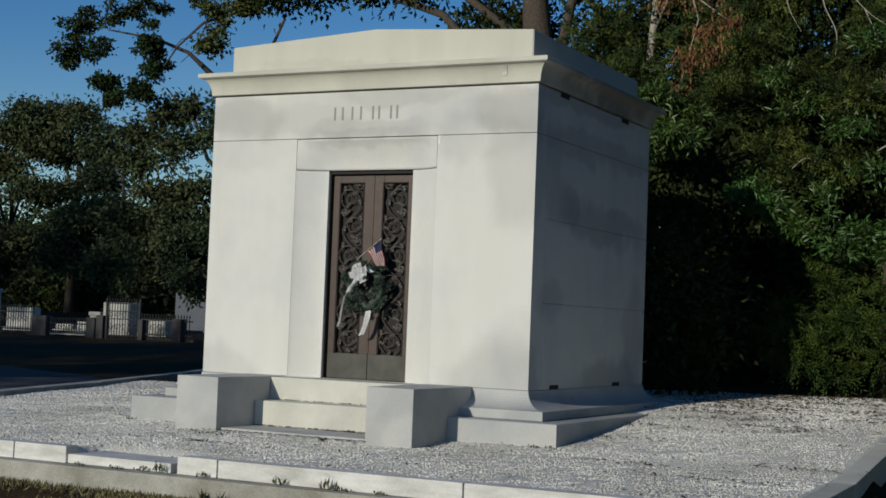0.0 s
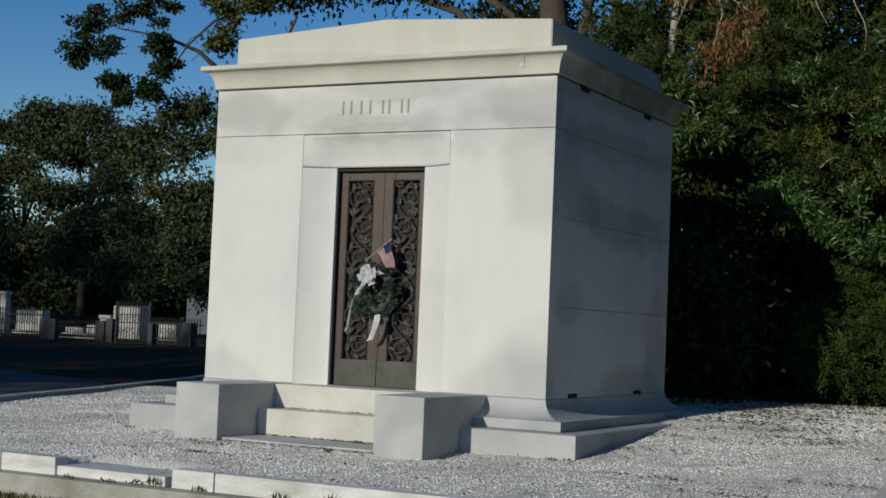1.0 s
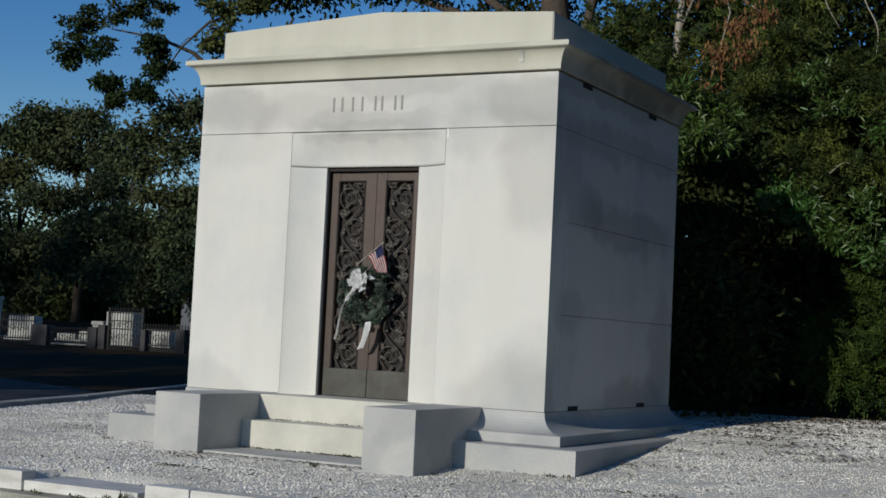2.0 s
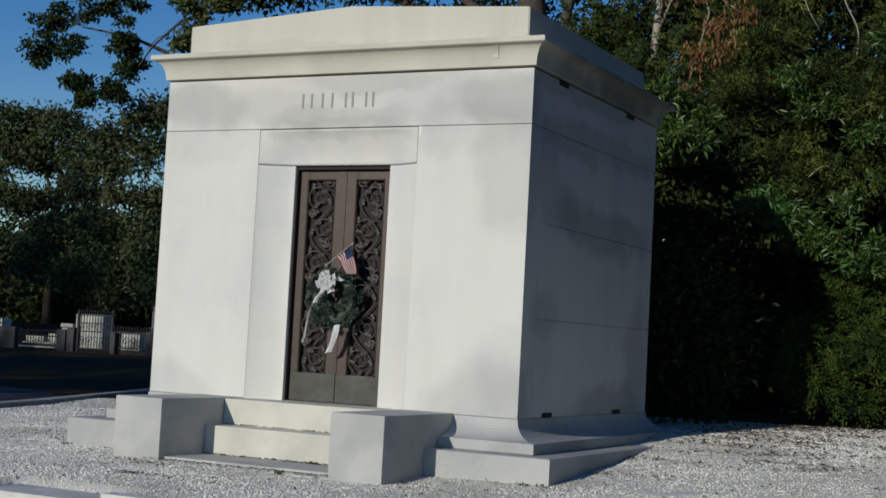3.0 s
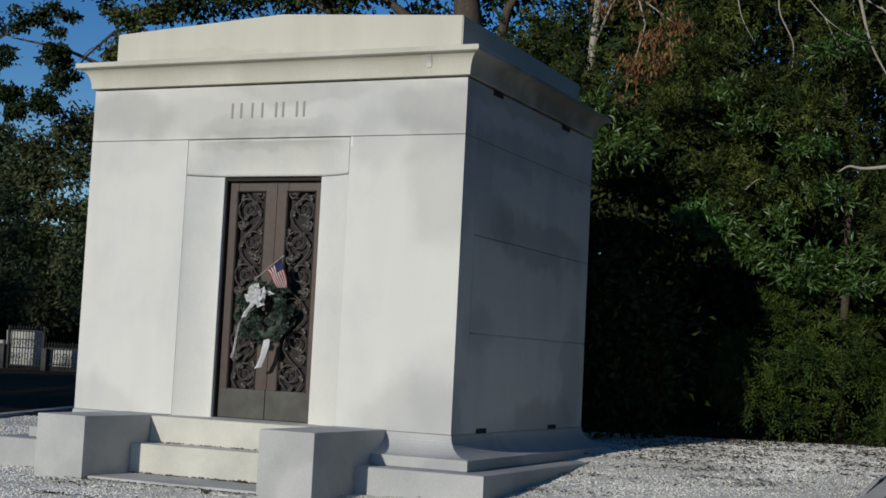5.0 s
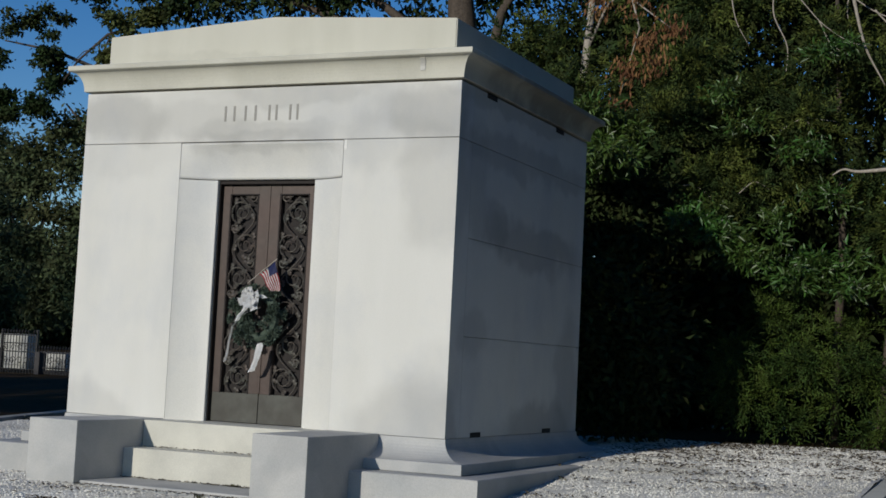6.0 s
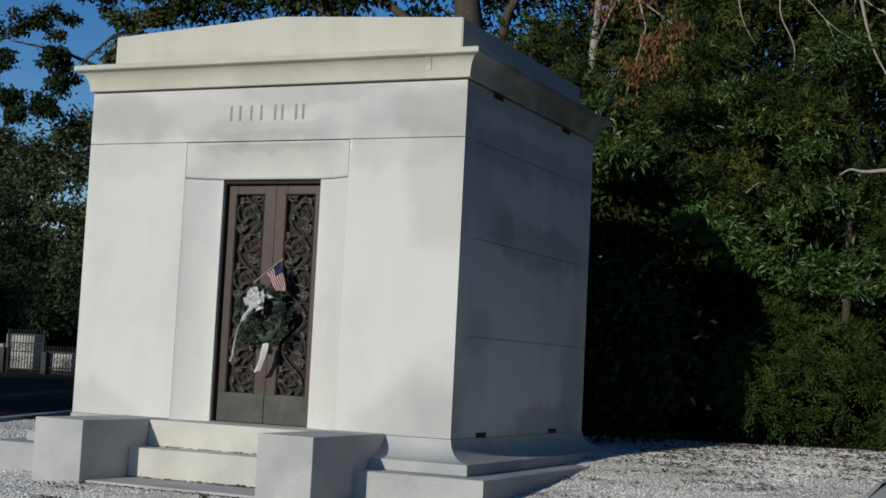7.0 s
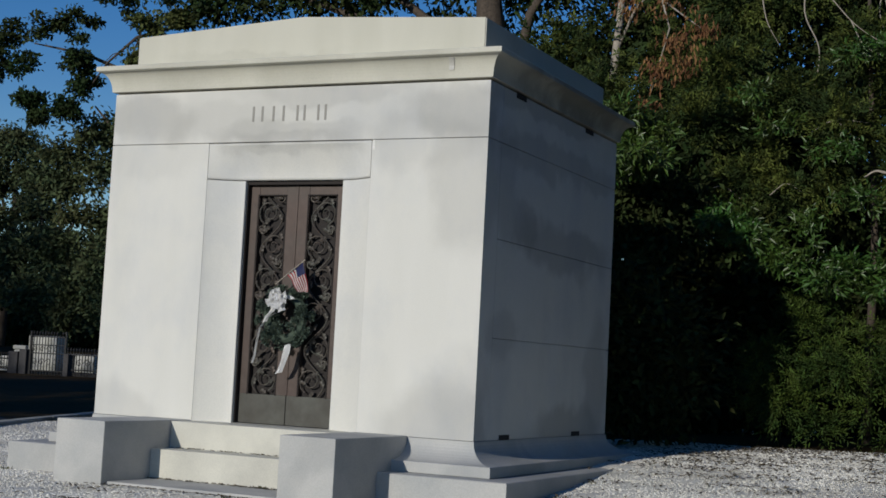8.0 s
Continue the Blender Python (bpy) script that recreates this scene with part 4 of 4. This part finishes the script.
# spray of dead leaves hanging from a broken branch
tree("broken_branch", "broken branch hung with dead brown leaves", (1.6, 6.4, 5.2), [],
     [[(-0.6, 0.6, 1.6, 0.022), (-0.45, 0.2, 0.9, 0.016), (-0.2, 0, 0.2, 0.010), (-0.4, -0.05, -0.65, 0.004)], [(-0.35, 0.1, 0.6, 0.012), (0.1, 0.0, 0.25, 0.008), (0.3, -0.05, 0.1, 0.004)]],
     [(DEAD_LEAF, [((1.40, 6.2, 4.88), (0.20, 0.2, 0.17)), ((1.20, 6.2, 4.42), (0.26, 0.2, 0.12)), ((1.92, 6.2, 5.32), (0.22, 0.2, 0.14)), ((0.98, 6.2, 5.65), (0.2, 0.2, 0.12)), ((1.68, 6.2, 4.95), (0.10, 0.2, 0.14)), ((1.55, 6.2, 5.2), (0.12, 0.2, 0.12)), ((1.45, 6.2, 5.6), (0.25, 0.2, 0.1))], 74, 9, 0.07, 0.10, 0.03, 0.2)], "branch", PALE_BARK)
# bare vine stems
vines = thing("vine", "thin bare grey stems hanging in the trees", "vine", (3.4, 8.3, 4.4))
for st in ([(-0.7, 0, 2.2), (-0.75, 0, 1.6), (-0.55, 0, 1.1), (-0.6, 0, 0.6), (-0.75, 0, 0.3)], [(-0.25, 0, 2.4), (0.1, 0, 1.9), (0.6, 0, 1.5), (1.1, 0, 1.35), (1.6, 0, 1.15)], [(0.2, 0, 2.3), (0.7, 0, 1.8), (0.9, 0, 1.4), (0.8, 0, 1.0)],
           [(1.2, -0.8, -0.60), (0.8, -0.8, -0.64), (0.5, -0.8, -0.66), (0.33, -0.8, -0.63), (0.2, -0.8, -0.70)], [(1.3, 0, 2.4), (1.35, 0, 1.8), (1.5, 0, 1.2), (1.55, 0, 0.8)], [(-1.4, 0.2, 2.2), (-1.3, 0.2, 1.6), (-1.1, 0.2, 1.2)],
           [(0.55, 0, 1.55), (0.75, 0.05, 1.3), (0.72, 0, 1.1), (0.9, 0, 0.95)], [(0.9, 0, 1.42), (1.05, 0, 1.2), (1.25, 0, 1.15)], [(0.3, 0, 1.75), (0.55, 0, 1.8), (0.85, 0, 1.7), (1.2, 0, 1.75)],
           [(1.1, 0, -0.05), (0.95, 0, 0.15), (0.7, 0, 0.2)], [(1.2, 0, -0.06), (1.0, 0, -0.3), (0.85, 0, -0.35)], [(0.3, 0, 2.0), (0.2, 0, 1.6), (0.28, 0, 1.25)],
           [(0.25, -0.8, 2.2), (0.4, -0.8, 1.5), (0.55, -0.8, 0.9), (0.8, -0.8, 0.4)], [(-0.3, -0.6, 1.6), (0.0, -0.6, 1.25), (0.35, -0.6, 1.0), (0.6, -0.6, 0.95)], [(-0.05, -0.6, 1.3), (0.1, -0.6, 1.0), (0.3, -0.6, 0.85)], [(-0.5, -0.6, -0.1), (-0.2, -0.6, 0.05), (0.2, -0.6, 0.0)], [(-0.2, -0.6, 0.05), (0.0, -0.6, -0.15), (0.1, -0.6, -0.2)],
           [(-1.9, -0.6, -0.85), (-1.6, -0.6, -0.78), (-1.35, -0.6, -0.95)], [(-1.0, -0.6, -0.9), (-0.8, -0.6, -0.75), (-0.6, -0.6, -0.85)]):
    b = bmesh.new()
    line = smooth_line(st)
    thick = 0.032 if st[0][1] == -0.8 else (0.008 if st[0][1] == -0.6 else 0.013)
    tube(b, line, [thick * (1 - 0.75 * i / (len(line) - 1)) for i in range(len(line))], 6)
    part("stem", b, PALE_BARK, vines, smooth=True)
# tree behind the tomb with trunks above the roof
tree("oak_tree", "large oak with dense crown behind the tomb", (-3.85, 12.5, 0.4),
     [(0, 0, -0.1, 0.40), (0.1, 0, 3, 0.33), (0.25, 0, 6.0, 0.29), (0.1, 0, 7.4, 0.22), (0.4, 0, 9, 0.10)],
     [[(0.25, 0, 5.5, 0.14), (0.75, 0, 6.1, 0.11), (0.95, -0.1, 6.9, 0.08), (1.7, 0, 8.2, 0.05)], [(0.1, 0, 4.8, 0.12), (-1.8, 0, 6.8, 0.08), (-4, -0.3, 7.6, 0.05)], [(0.2, 0, 6.0, 0.1), (-2.5, 0, 8.0, 0.06)]],
     [(OAK, [((-6.5, 12.4, 8.2), (2.0, 1.1, 0.75)), ((-9.2, 12.6, 7.95), (0.9, 0.8, 0.35)), ((-3.0, 13.2, 8.6), (2.2, 1.3, 1.2)), ((-0.5, 13.2, 7.4), (1.2, 1.0, 1.2)), ((-4.5, 13.0, 10), (4.5, 1.6, 1.2))], 1500, 22, 0.19, 0.15, 0.08, 0.3)])
tree("slender_tree", "slender pale-barked tree leaning behind the tomb", (-1.2, 11.5, 0.45),
     [(0, 0, -0.1, 0.1), (0.0, 0, 3, 0.085), (0.15, 0, 5.3, 0.07), (0.3, 0, 7.2, 0.05), (0.35, 0, 9, 0.03)], [[(0.2, 0, 5.9, 0.03), (0.5, 0, 6.6, 0.02), (0.9, 0, 7.0, 0.01)]],
     [(CEDAR, [((0.6, 11.4, 6.0), (1.1, 0.8, 0.8)), ((-1.8, 11.6, 6.1), (0.8, 0.7, 0.7)), ((0.2, 11.9, 8.0), (1.8, 0.8, 0.9))], 420, 24, 0.15, 0.11, 0.036, 0.3),
      (OAK, [((-1.9, 13.2, 6.7), (1.3, 0.7, 0.8)), ((-4.6, 13.2, 7.0), (1.3, 0.7, 0.6)), ((0.3, 13.0, 6.4), (1.0, 0.6, 0.9)), ((-2.6, 13.4, 5.9), (0.8, 0.5, 0.6))], 440, 22, 0.18, 0.15, 0.075, 0.2)], "tree", PALE_BARK)
# oak at the drive, bough reaching over
tree("oak_tree", "oak beside the drive with a long overhanging bough", (-13.0, 16.5, 0.3),
     [(0, 0, -0.1, 0.32), (0.05, 0, 2.2, 0.27), (-0.1, -0.2, 4.2, 0.22), (0.1, -0.4, 7.0, 0.14)],
     [[(0, -0.2, 3.8, 0.06), (-0.5, -0.8, 4.6, 0.05), (-0.6, -1.2, 5.4, 0.035), (-1.2, -1.6, 6.2, 0.02)], [(0, -0.3, 4.6, 0.09), (0.5, -0.9, 5.8, 0.07), (1.1, -1.2, 6.4, 0.05), (2.2, -1.8, 7.6, 0.03)], [(0.1, -0.4, 6.0, 0.1), (-0.9, -1.2, 7.1, 0.05), (-1.6, -1.6, 7.4, 0.035), (-2.7, -2.0, 7.6, 0.015)],
      [(0.3, -0.6, 8.2, 0.05), (-0.2, -1.6, 7.7, 0.035), (-0.7, -1.9, 7.1, 0.025), (-1.1, -2.0, 6.5, 0.012)], [(0.1, -1.8, 7.9, 0.025), (0.15, -2.0, 7.5, 0.018), (-0.1, -2.0, 7.0, 0.012), (-0.5, -2.0, 6.7, 0.008)], [(0.15, -2.0, 7.5, 0.015), (0.5, -2.0, 7.2, 0.011), (0.45, -2.0, 6.8, 0.007)], [(0.6, -2.0, 8.0, 0.02), (0.65, -2.0, 7.6, 0.013), (0.4, -2.0, 7.2, 0.008)], [(-0.2, -2.0, 7.3, 0.014), (-0.5, -2.0, 7.25, 0.010), (-0.8, -2.0, 7.0, 0.006)]],
     [(OAK, break_up([((-15.58, 14.5, 8.35), (0.8, 0.6, 0.42)), ((-16.38, 14.5, 8.0), (0.6, 0.5, 0.45)), ((-16.98, 14.5, 7.4), (0.28, 0.4, 0.32)), ((-15.93, 14.5, 7.5), (0.38, 0.4, 0.26)), ((-14.58, 14.5, 8.2), (0.6, 0.5, 0.4)), ((-15.68, 14.5, 6.62), (0.20, 0.2, 0.16)), ((-15.43, 14.5, 6.3), (0.10, 0.15, 0.16)), ((-14.53, 14.5, 7.4), (0.42, 0.4, 0.38)), ((-14.33, 14.5, 6.85), (0.34, 0.4, 0.38)), ((-14.63, 14.5, 6.35), (0.22, 0.3, 0.32)), ((-13.18, 14.5, 8.7), (1.2, 0.6, 0.4))], 9, 0.16), 640, 15, 0.07, 0.11, 0.065, 0.3),
      (OAK_SUNLIT, break_up([((-11.4, 12.9, 7.5), (0.30, 0.4, 0.42)), ((-10.5, 12.9, 7.75), (0.42, 0.4, 0.22)), ((-11.55, 12.9, 7.0), (0.2, 0.3, 0.2))], 6, 0.17), 150, 14, 0.085, 0.12, 0.07, 0.3),
      (OAK_LIT, break_up([((-14.2, 15.3, 6.1), (0.55, 0.5, 0.38)), ((-14.9, 15.3, 5.5), (0.55, 0.5, 0.32)), ((-14.2, 15.3, 5.1), (0.55, 0.5, 0.42)), ((-15.35, 15.3, 4.8), (0.42, 0.5, 0.26)), ((-14.3, 15.3, 4.1), (0.75, 0.5, 0.48)), ((-15.4, 15.3, 3.4), (0.72, 0.5, 0.50)), ((-14.1, 15.3, 2.8), (0.65, 0.5, 0.56)), ((-14.7, 15.3, 2.2), (0.62, 0.5, 0.45)), ((-13.5, 15.3, 2.1), (0.45, 0.5, 0.5)), ((-16.0, 15.3, 2.5), (0.6, 0.5, 0.45)), ((-13.2, 15.5, 3.8), (0.6, 0.5, 0.9)), ((-13.0, 15.5, 5.6), (0.5, 0.5, 0.8))], 8, 0.24), 900, 18, 0.17, 0.15, 0.07, 0.2)])
# far oaks beyond the drive
for bx0, by0, h, label, blobs in (
        (-39.0, 40.0, 11.0, "broad far oak with thinning crown", [((-40.6, 39, 10.1), (1.0, 1.2, 0.65)), ((-38.2, 39, 10.1), (1.1, 1.2, 0.65)), ((-42.5, 39, 9.5), (0.9, 1.2, 0.7)), ((-39.5, 39, 8.8), (1.5, 1.2, 0.7)), ((-36.8, 39, 8.7), (1.0, 1.2, 0.9)), ((-42.2, 39, 7.8), (1.0, 1.2, 0.7)), ((-40.1, 39, 6.6), (1.5, 1.2, 0.5)), ((-36.6, 39, 6.9), (1.0, 1.2, 0.55)), ((-38.3, 39, 5.4), (1.2, 1.0, 0.5))]),
        (-35.0, 38.5, 8.0, "dark far oak beyond the cemetery fence", [((-35.4, 38, 5.5), (1.0, 1.2, 0.6)), ((-36.4, 38, 3.6), (2.2, 1.2, 1.3)), ((-33.0, 38, 4.4), (1.6, 1.2, 1.0)), ((-31.0, 38, 5.2), (1.5, 1.2, 1.2)), ((-33.5, 38, 2.6), (2.0, 1.0, 0.9))]),
        (-44.0, 41.0, 8.6, "low far oak at the end of the row", [((-45.2, 39, 7.8), (1.1, 1.2, 0.8)), ((-44.4, 39, 6.2), (1.2, 1.2, 0.7)), ((-41.6, 39, 4.3), (2.2, 1.2, 1.3)), ((-44.5, 39, 4.4), (1.6, 1.2, 1.1)), ((-42.5, 39, 2.3), (2.2, 1.0, 0.9))])):
    tree("oak_tree", label, (bx0, by0, 0.3), [(0, 0, -0.1, 0.24), (0.1, 0, h * 0.3, 0.18), (0.3, 0, h * 0.6, 0.12), (0.1, 0, h * 0.9, 0.05)],
         [[(0, 0, h * 0.35, 0.14), (-1.6, 0, h * 0.55, 0.08), (-2.8, 0, h * 0.7, 0.04)], [(0, 0, h * 0.4, 0.14), (1.6, 0, h * 0.6, 0.08), (2.6, 0, h * 0.75, 0.04)], [(0.1, 0, h * 0.5, 0.1), (-0.6, 0, h * 0.72, 0.06), (-1.2, 0, h * 0.92, 0.03)], [(0.2, 0, h * 0.55, 0.08), (1.0, 0, h * 0.8, 0.05), (1.2, 0, h * 0.95, 0.02)]],
         [(OAK_LIT, break_up(blobs, 12, 0.42), 1500, 18, 0.32, 0.25, 0.12, 0.15)], group="far oaks")
hedge = tree("hedge", "long dark hedge behind the far oaks", (-42, 48, 0.3), [], [],
             [(OAK, [((-58, 48, 2.2), (7, 1.2, 4.2)), ((-51, 48, 2.2), (6, 1.2, 4.6)), ((-45, 48, 2.2), (6, 1.2, 4.4)), ((-38, 48, 2.2), (6, 1.2, 4.6)), ((-28, 47, 2.2), (7, 1.2, 4.0))], 5200, 14, 0.5, 0.4, 0.24, 0.1)], "hedge")
# unseen trees added along the east side to keep skylight off the tomb
for tx, ty, h in ((10.5, 1.5, 14), (11.5, 7.5, 15), (10.0, 13.0, 14), (12.5, -4.5, 14)):
    tree("cedar_tree", "unseen tree added to block skylight beside the plot", (tx, ty, 0.2), [(0, 0, -0.1, 0.25), (0, 0, h * 0.5, 0.16), (0, 0, h * 0.9, 0.05)], [],
         [(OAK, [((tx, ty, h * 0.30), (2.6, 2.8, h * 0.28)), ((tx, ty, h * 0.68), (2.1, 2.4, h * 0.28))], 520, 14, 0.45, 0.34, 0.18, 0.3)], group="wood beside the plot")
# tall trees out of view, added so that their long shade lies over the drive
for tx, ty, h in ((-15.8, -22, 15), (-22.5, -23, 15.0), (-29, -22, 13.5), (-37, -24, 24), (-46, -22, 26), (-54, -24, 26)):
    tree("oak_tree", "unseen tall oak added to shade the drive", (tx, ty, -0.4), [(0, 0, -0.1, 0.35), (0, 0, h * 0.4, 0.26), (0, 0, h * 0.85, 0.1)], [],
         [(OAK, [((tx, ty, h * 0.72), (3.8, 3.4, h * 0.26)), ((tx, ty, h * 0.40), (3.6, 3.2, h * 0.28)), ((tx + 0.5, ty, h * 0.18), (3.4, 3, h * 0.15))], 430 if tx > -25 else 900, 14, 0.5, 0.5, 0.3, 0.2)], group="shade oaks")

# ---- graves and iron fence beyond the drive ----
FZ = 0.43


def headstone(x, y, w, h, d=0.3, cap=0.0):
    ob = thing("headstone", "white marble grave marker behind the iron fence", "headstone", (x, y, FZ), "graves beyond the drive")
    part("base", boxed(-w / 2 - 0.08, w / 2 + 0.08, -d / 2 - 0.06, d / 2 + 0.06, -0.1, 0.14, 0.015), GRAVE_MARBLE, ob)
    part("slab", boxed(-w / 2, w / 2, -d / 2, d / 2, 0.141, h, 0.03), GRAVE_MARBLE, ob)
    if cap:
        part("cap", boxed(-w / 2 - cap, w / 2 + cap, -d / 2 - cap, d / 2 + cap, h + 0.001, h + 0.12, 0.03), GRAVE_MARBLE, ob)
    return ob


for x, w, h, d, cap in ((-26.55, 0.24, 1.22, 0.22, 0.04), (-27.3, 0.6, 0.85, 0.4, 0.0), (-25.35, 1.05, 0.78, 0.4, 0.0), (-23.55, 0.7, 0.34, 0.3, 0.0), (-22.75, 0.6, 0.40, 0.3, 0.0),
                        (-21.45, 1.0, 1.02, 0.5, 0.0), (-22.35, 0.4, 0.6, 0.3, 0.03), (-20.1, 0.9, 0.55, 0.35, 0.0)):
    headstone(x, 22.5, w, h, d, cap)

# small pale vault with a hipped roof behind the fence
vault = thing("grave_vault", "small pale grey grave vault with a hipped slate roof", "vault", (-20.1, 26.6, FZ))
part("wall", boxed(-1.55, 1.55, -1.2, 1.2, -0.3, 1.72, 0.02), VAULT_SHADE, vault)
b = bmesh.new()
lo = [b.verts.new(c) for c in ((-1.8, -1.45, 1.725), (1.8, -1.45, 1.725), (1.8, 1.45, 1.725), (-1.8, 1.45, 1.725))]
mid = [b.verts.new((v.co.x, v.co.y, 1.80)) for v in lo]
hi = [b.verts.new(c) for c in ((-0.5, 0, 2.55), (0.5, 0, 2.55))]
b.faces.new(lo[::-1])
for k in range(4):
    b.faces.new((lo[k], lo[(k + 1) % 4], mid[(k + 1) % 4], mid[k]))
b.faces.new((mid[0], mid[1], hi[1], hi[0]))
b.faces.new((mid[1], mid[2], hi[1]))
b.faces.new((mid[2], mid[3], hi[0], hi[1]))
b.faces.new((mid[3], mid[0], hi[0]))
part("roof", b, BRICK_DARK, vault, "dark slate roof")


def curl(bm, x, z, r, sign):
    """A small iron scroll in the plane of the fence."""
    pts = [(x + sign * r * (1 - 0.8 * k / 12) * math.cos(4.6 * k / 12 * 1.6), 20, z + r * (1 - 0.8 * k / 12) * math.sin(4.6 * k / 12 * 1.6)) for k in range(13)]
    tube(bm, pts, [0.011] * 13, 4)


fence = thing("iron_fence", "black iron picket fence with scrolls on low masonry piers", "fence", (0, 0, 0))
for k in range(104):
    x = -27.0 + 0.097 * k
    gate = -19.88 < x < -18.72
    if -20.55 < x < -19.9 or -22.6 < x < -22.0:
        continue
    hgt = 1.02 if gate else (0.74 if x < -22.6 else (0.42 if x < -20.5 else 0.62))
    b = bmesh.new()
    tube(b, [(x, 20, FZ - 0.05), (x, 20, FZ + hgt), (x, 20, FZ + hgt + 0.04), (x, 20, FZ + hgt + 0.11)], [0.013, 0.013, 0.024, 0.003], 5)
    part("picket", b, IRON, fence)
for x0, x1, zs in ((-27.1, -22.6, (0.12, 0.62)), (-22.0, -20.55, (0.10, 0.33)), (-18.72, -16.9, (0.12, 0.52))):
    for z in zs:
        part("rail", boxed(x0, x1, 19.98, 20.02, FZ + z, FZ + z + 0.035, 0.004), IRON, fence)
for x0, x1, z, r in ((-24.5, -22.7, 0.42, 0.11), (-21.95, -20.6, 0.22, 0.09), (-18.65, -17.0, 0.32, 0.12)):
    for k in range(int((x1 - x0) / (2.2 * r))):
        b = bmesh.new()
        curl(b, x0 + r + 2.2 * r * k, FZ + z, r, 1 if k % 2 else -1)
        part("scroll", b, IRON, fence)
gate_leaf = thing("iron_gate", "closed black iron gate with rows of scrolls", "gate", (0, 0, 0))
for z in (0.06, 0.52, 0.74, 0.96):
    part("gate_rail", boxed(-19.88, -18.72, 19.96, 19.985, FZ + z, FZ + z + 0.03, 0.004), IRON, gate_leaf)
for x in (-19.88, -18.72):
    part("gate_post", boxed(x - 0.03, x + 0.03, 19.94, 20.0, FZ - 0.1, FZ + 1.12, 0.006), IRON, gate_leaf)
for k in range(5):
    for z, r in ((0.64, 0.09), (0.30, 0.11)):
        b = bmesh.new()
        curl(b, -19.76 + 0.23 * k, FZ + z, r, 1 if k % 2 else -1)
        part("scroll", b, IRON, gate_leaf)
for x0, x1 in ((-27.2, -22.6), (-22.0, -20.55), (-18.7, -16.9)):
    part("base_wall", boxed(x0, x1, 20.06, 20.3, FZ - 0.2, FZ + 0.06, 0.02), BRICK_DARK, fence)
part("coping", boxed(-21.9, -20.6, 19.9, 20.05, FZ + 0.02, FZ + 0.06, 0.01), GRAVE_MARBLE, fence, "pale stone coping")
for x, w, h in ((-25.0, 0.15, 0.5), (-22.3, 0.28, 0.55), (-20.38, 0.16, 0.55), (-20.05, 0.12, 0.62), (-18.6, 0.08, 0.55), (-17.35, 0.15, 0.6)):
    part("pier", boxed(x - w, x + w, 19.85, 20.15, FZ - 0.1, FZ + h, 0.02), BRICK_DARK, fence)
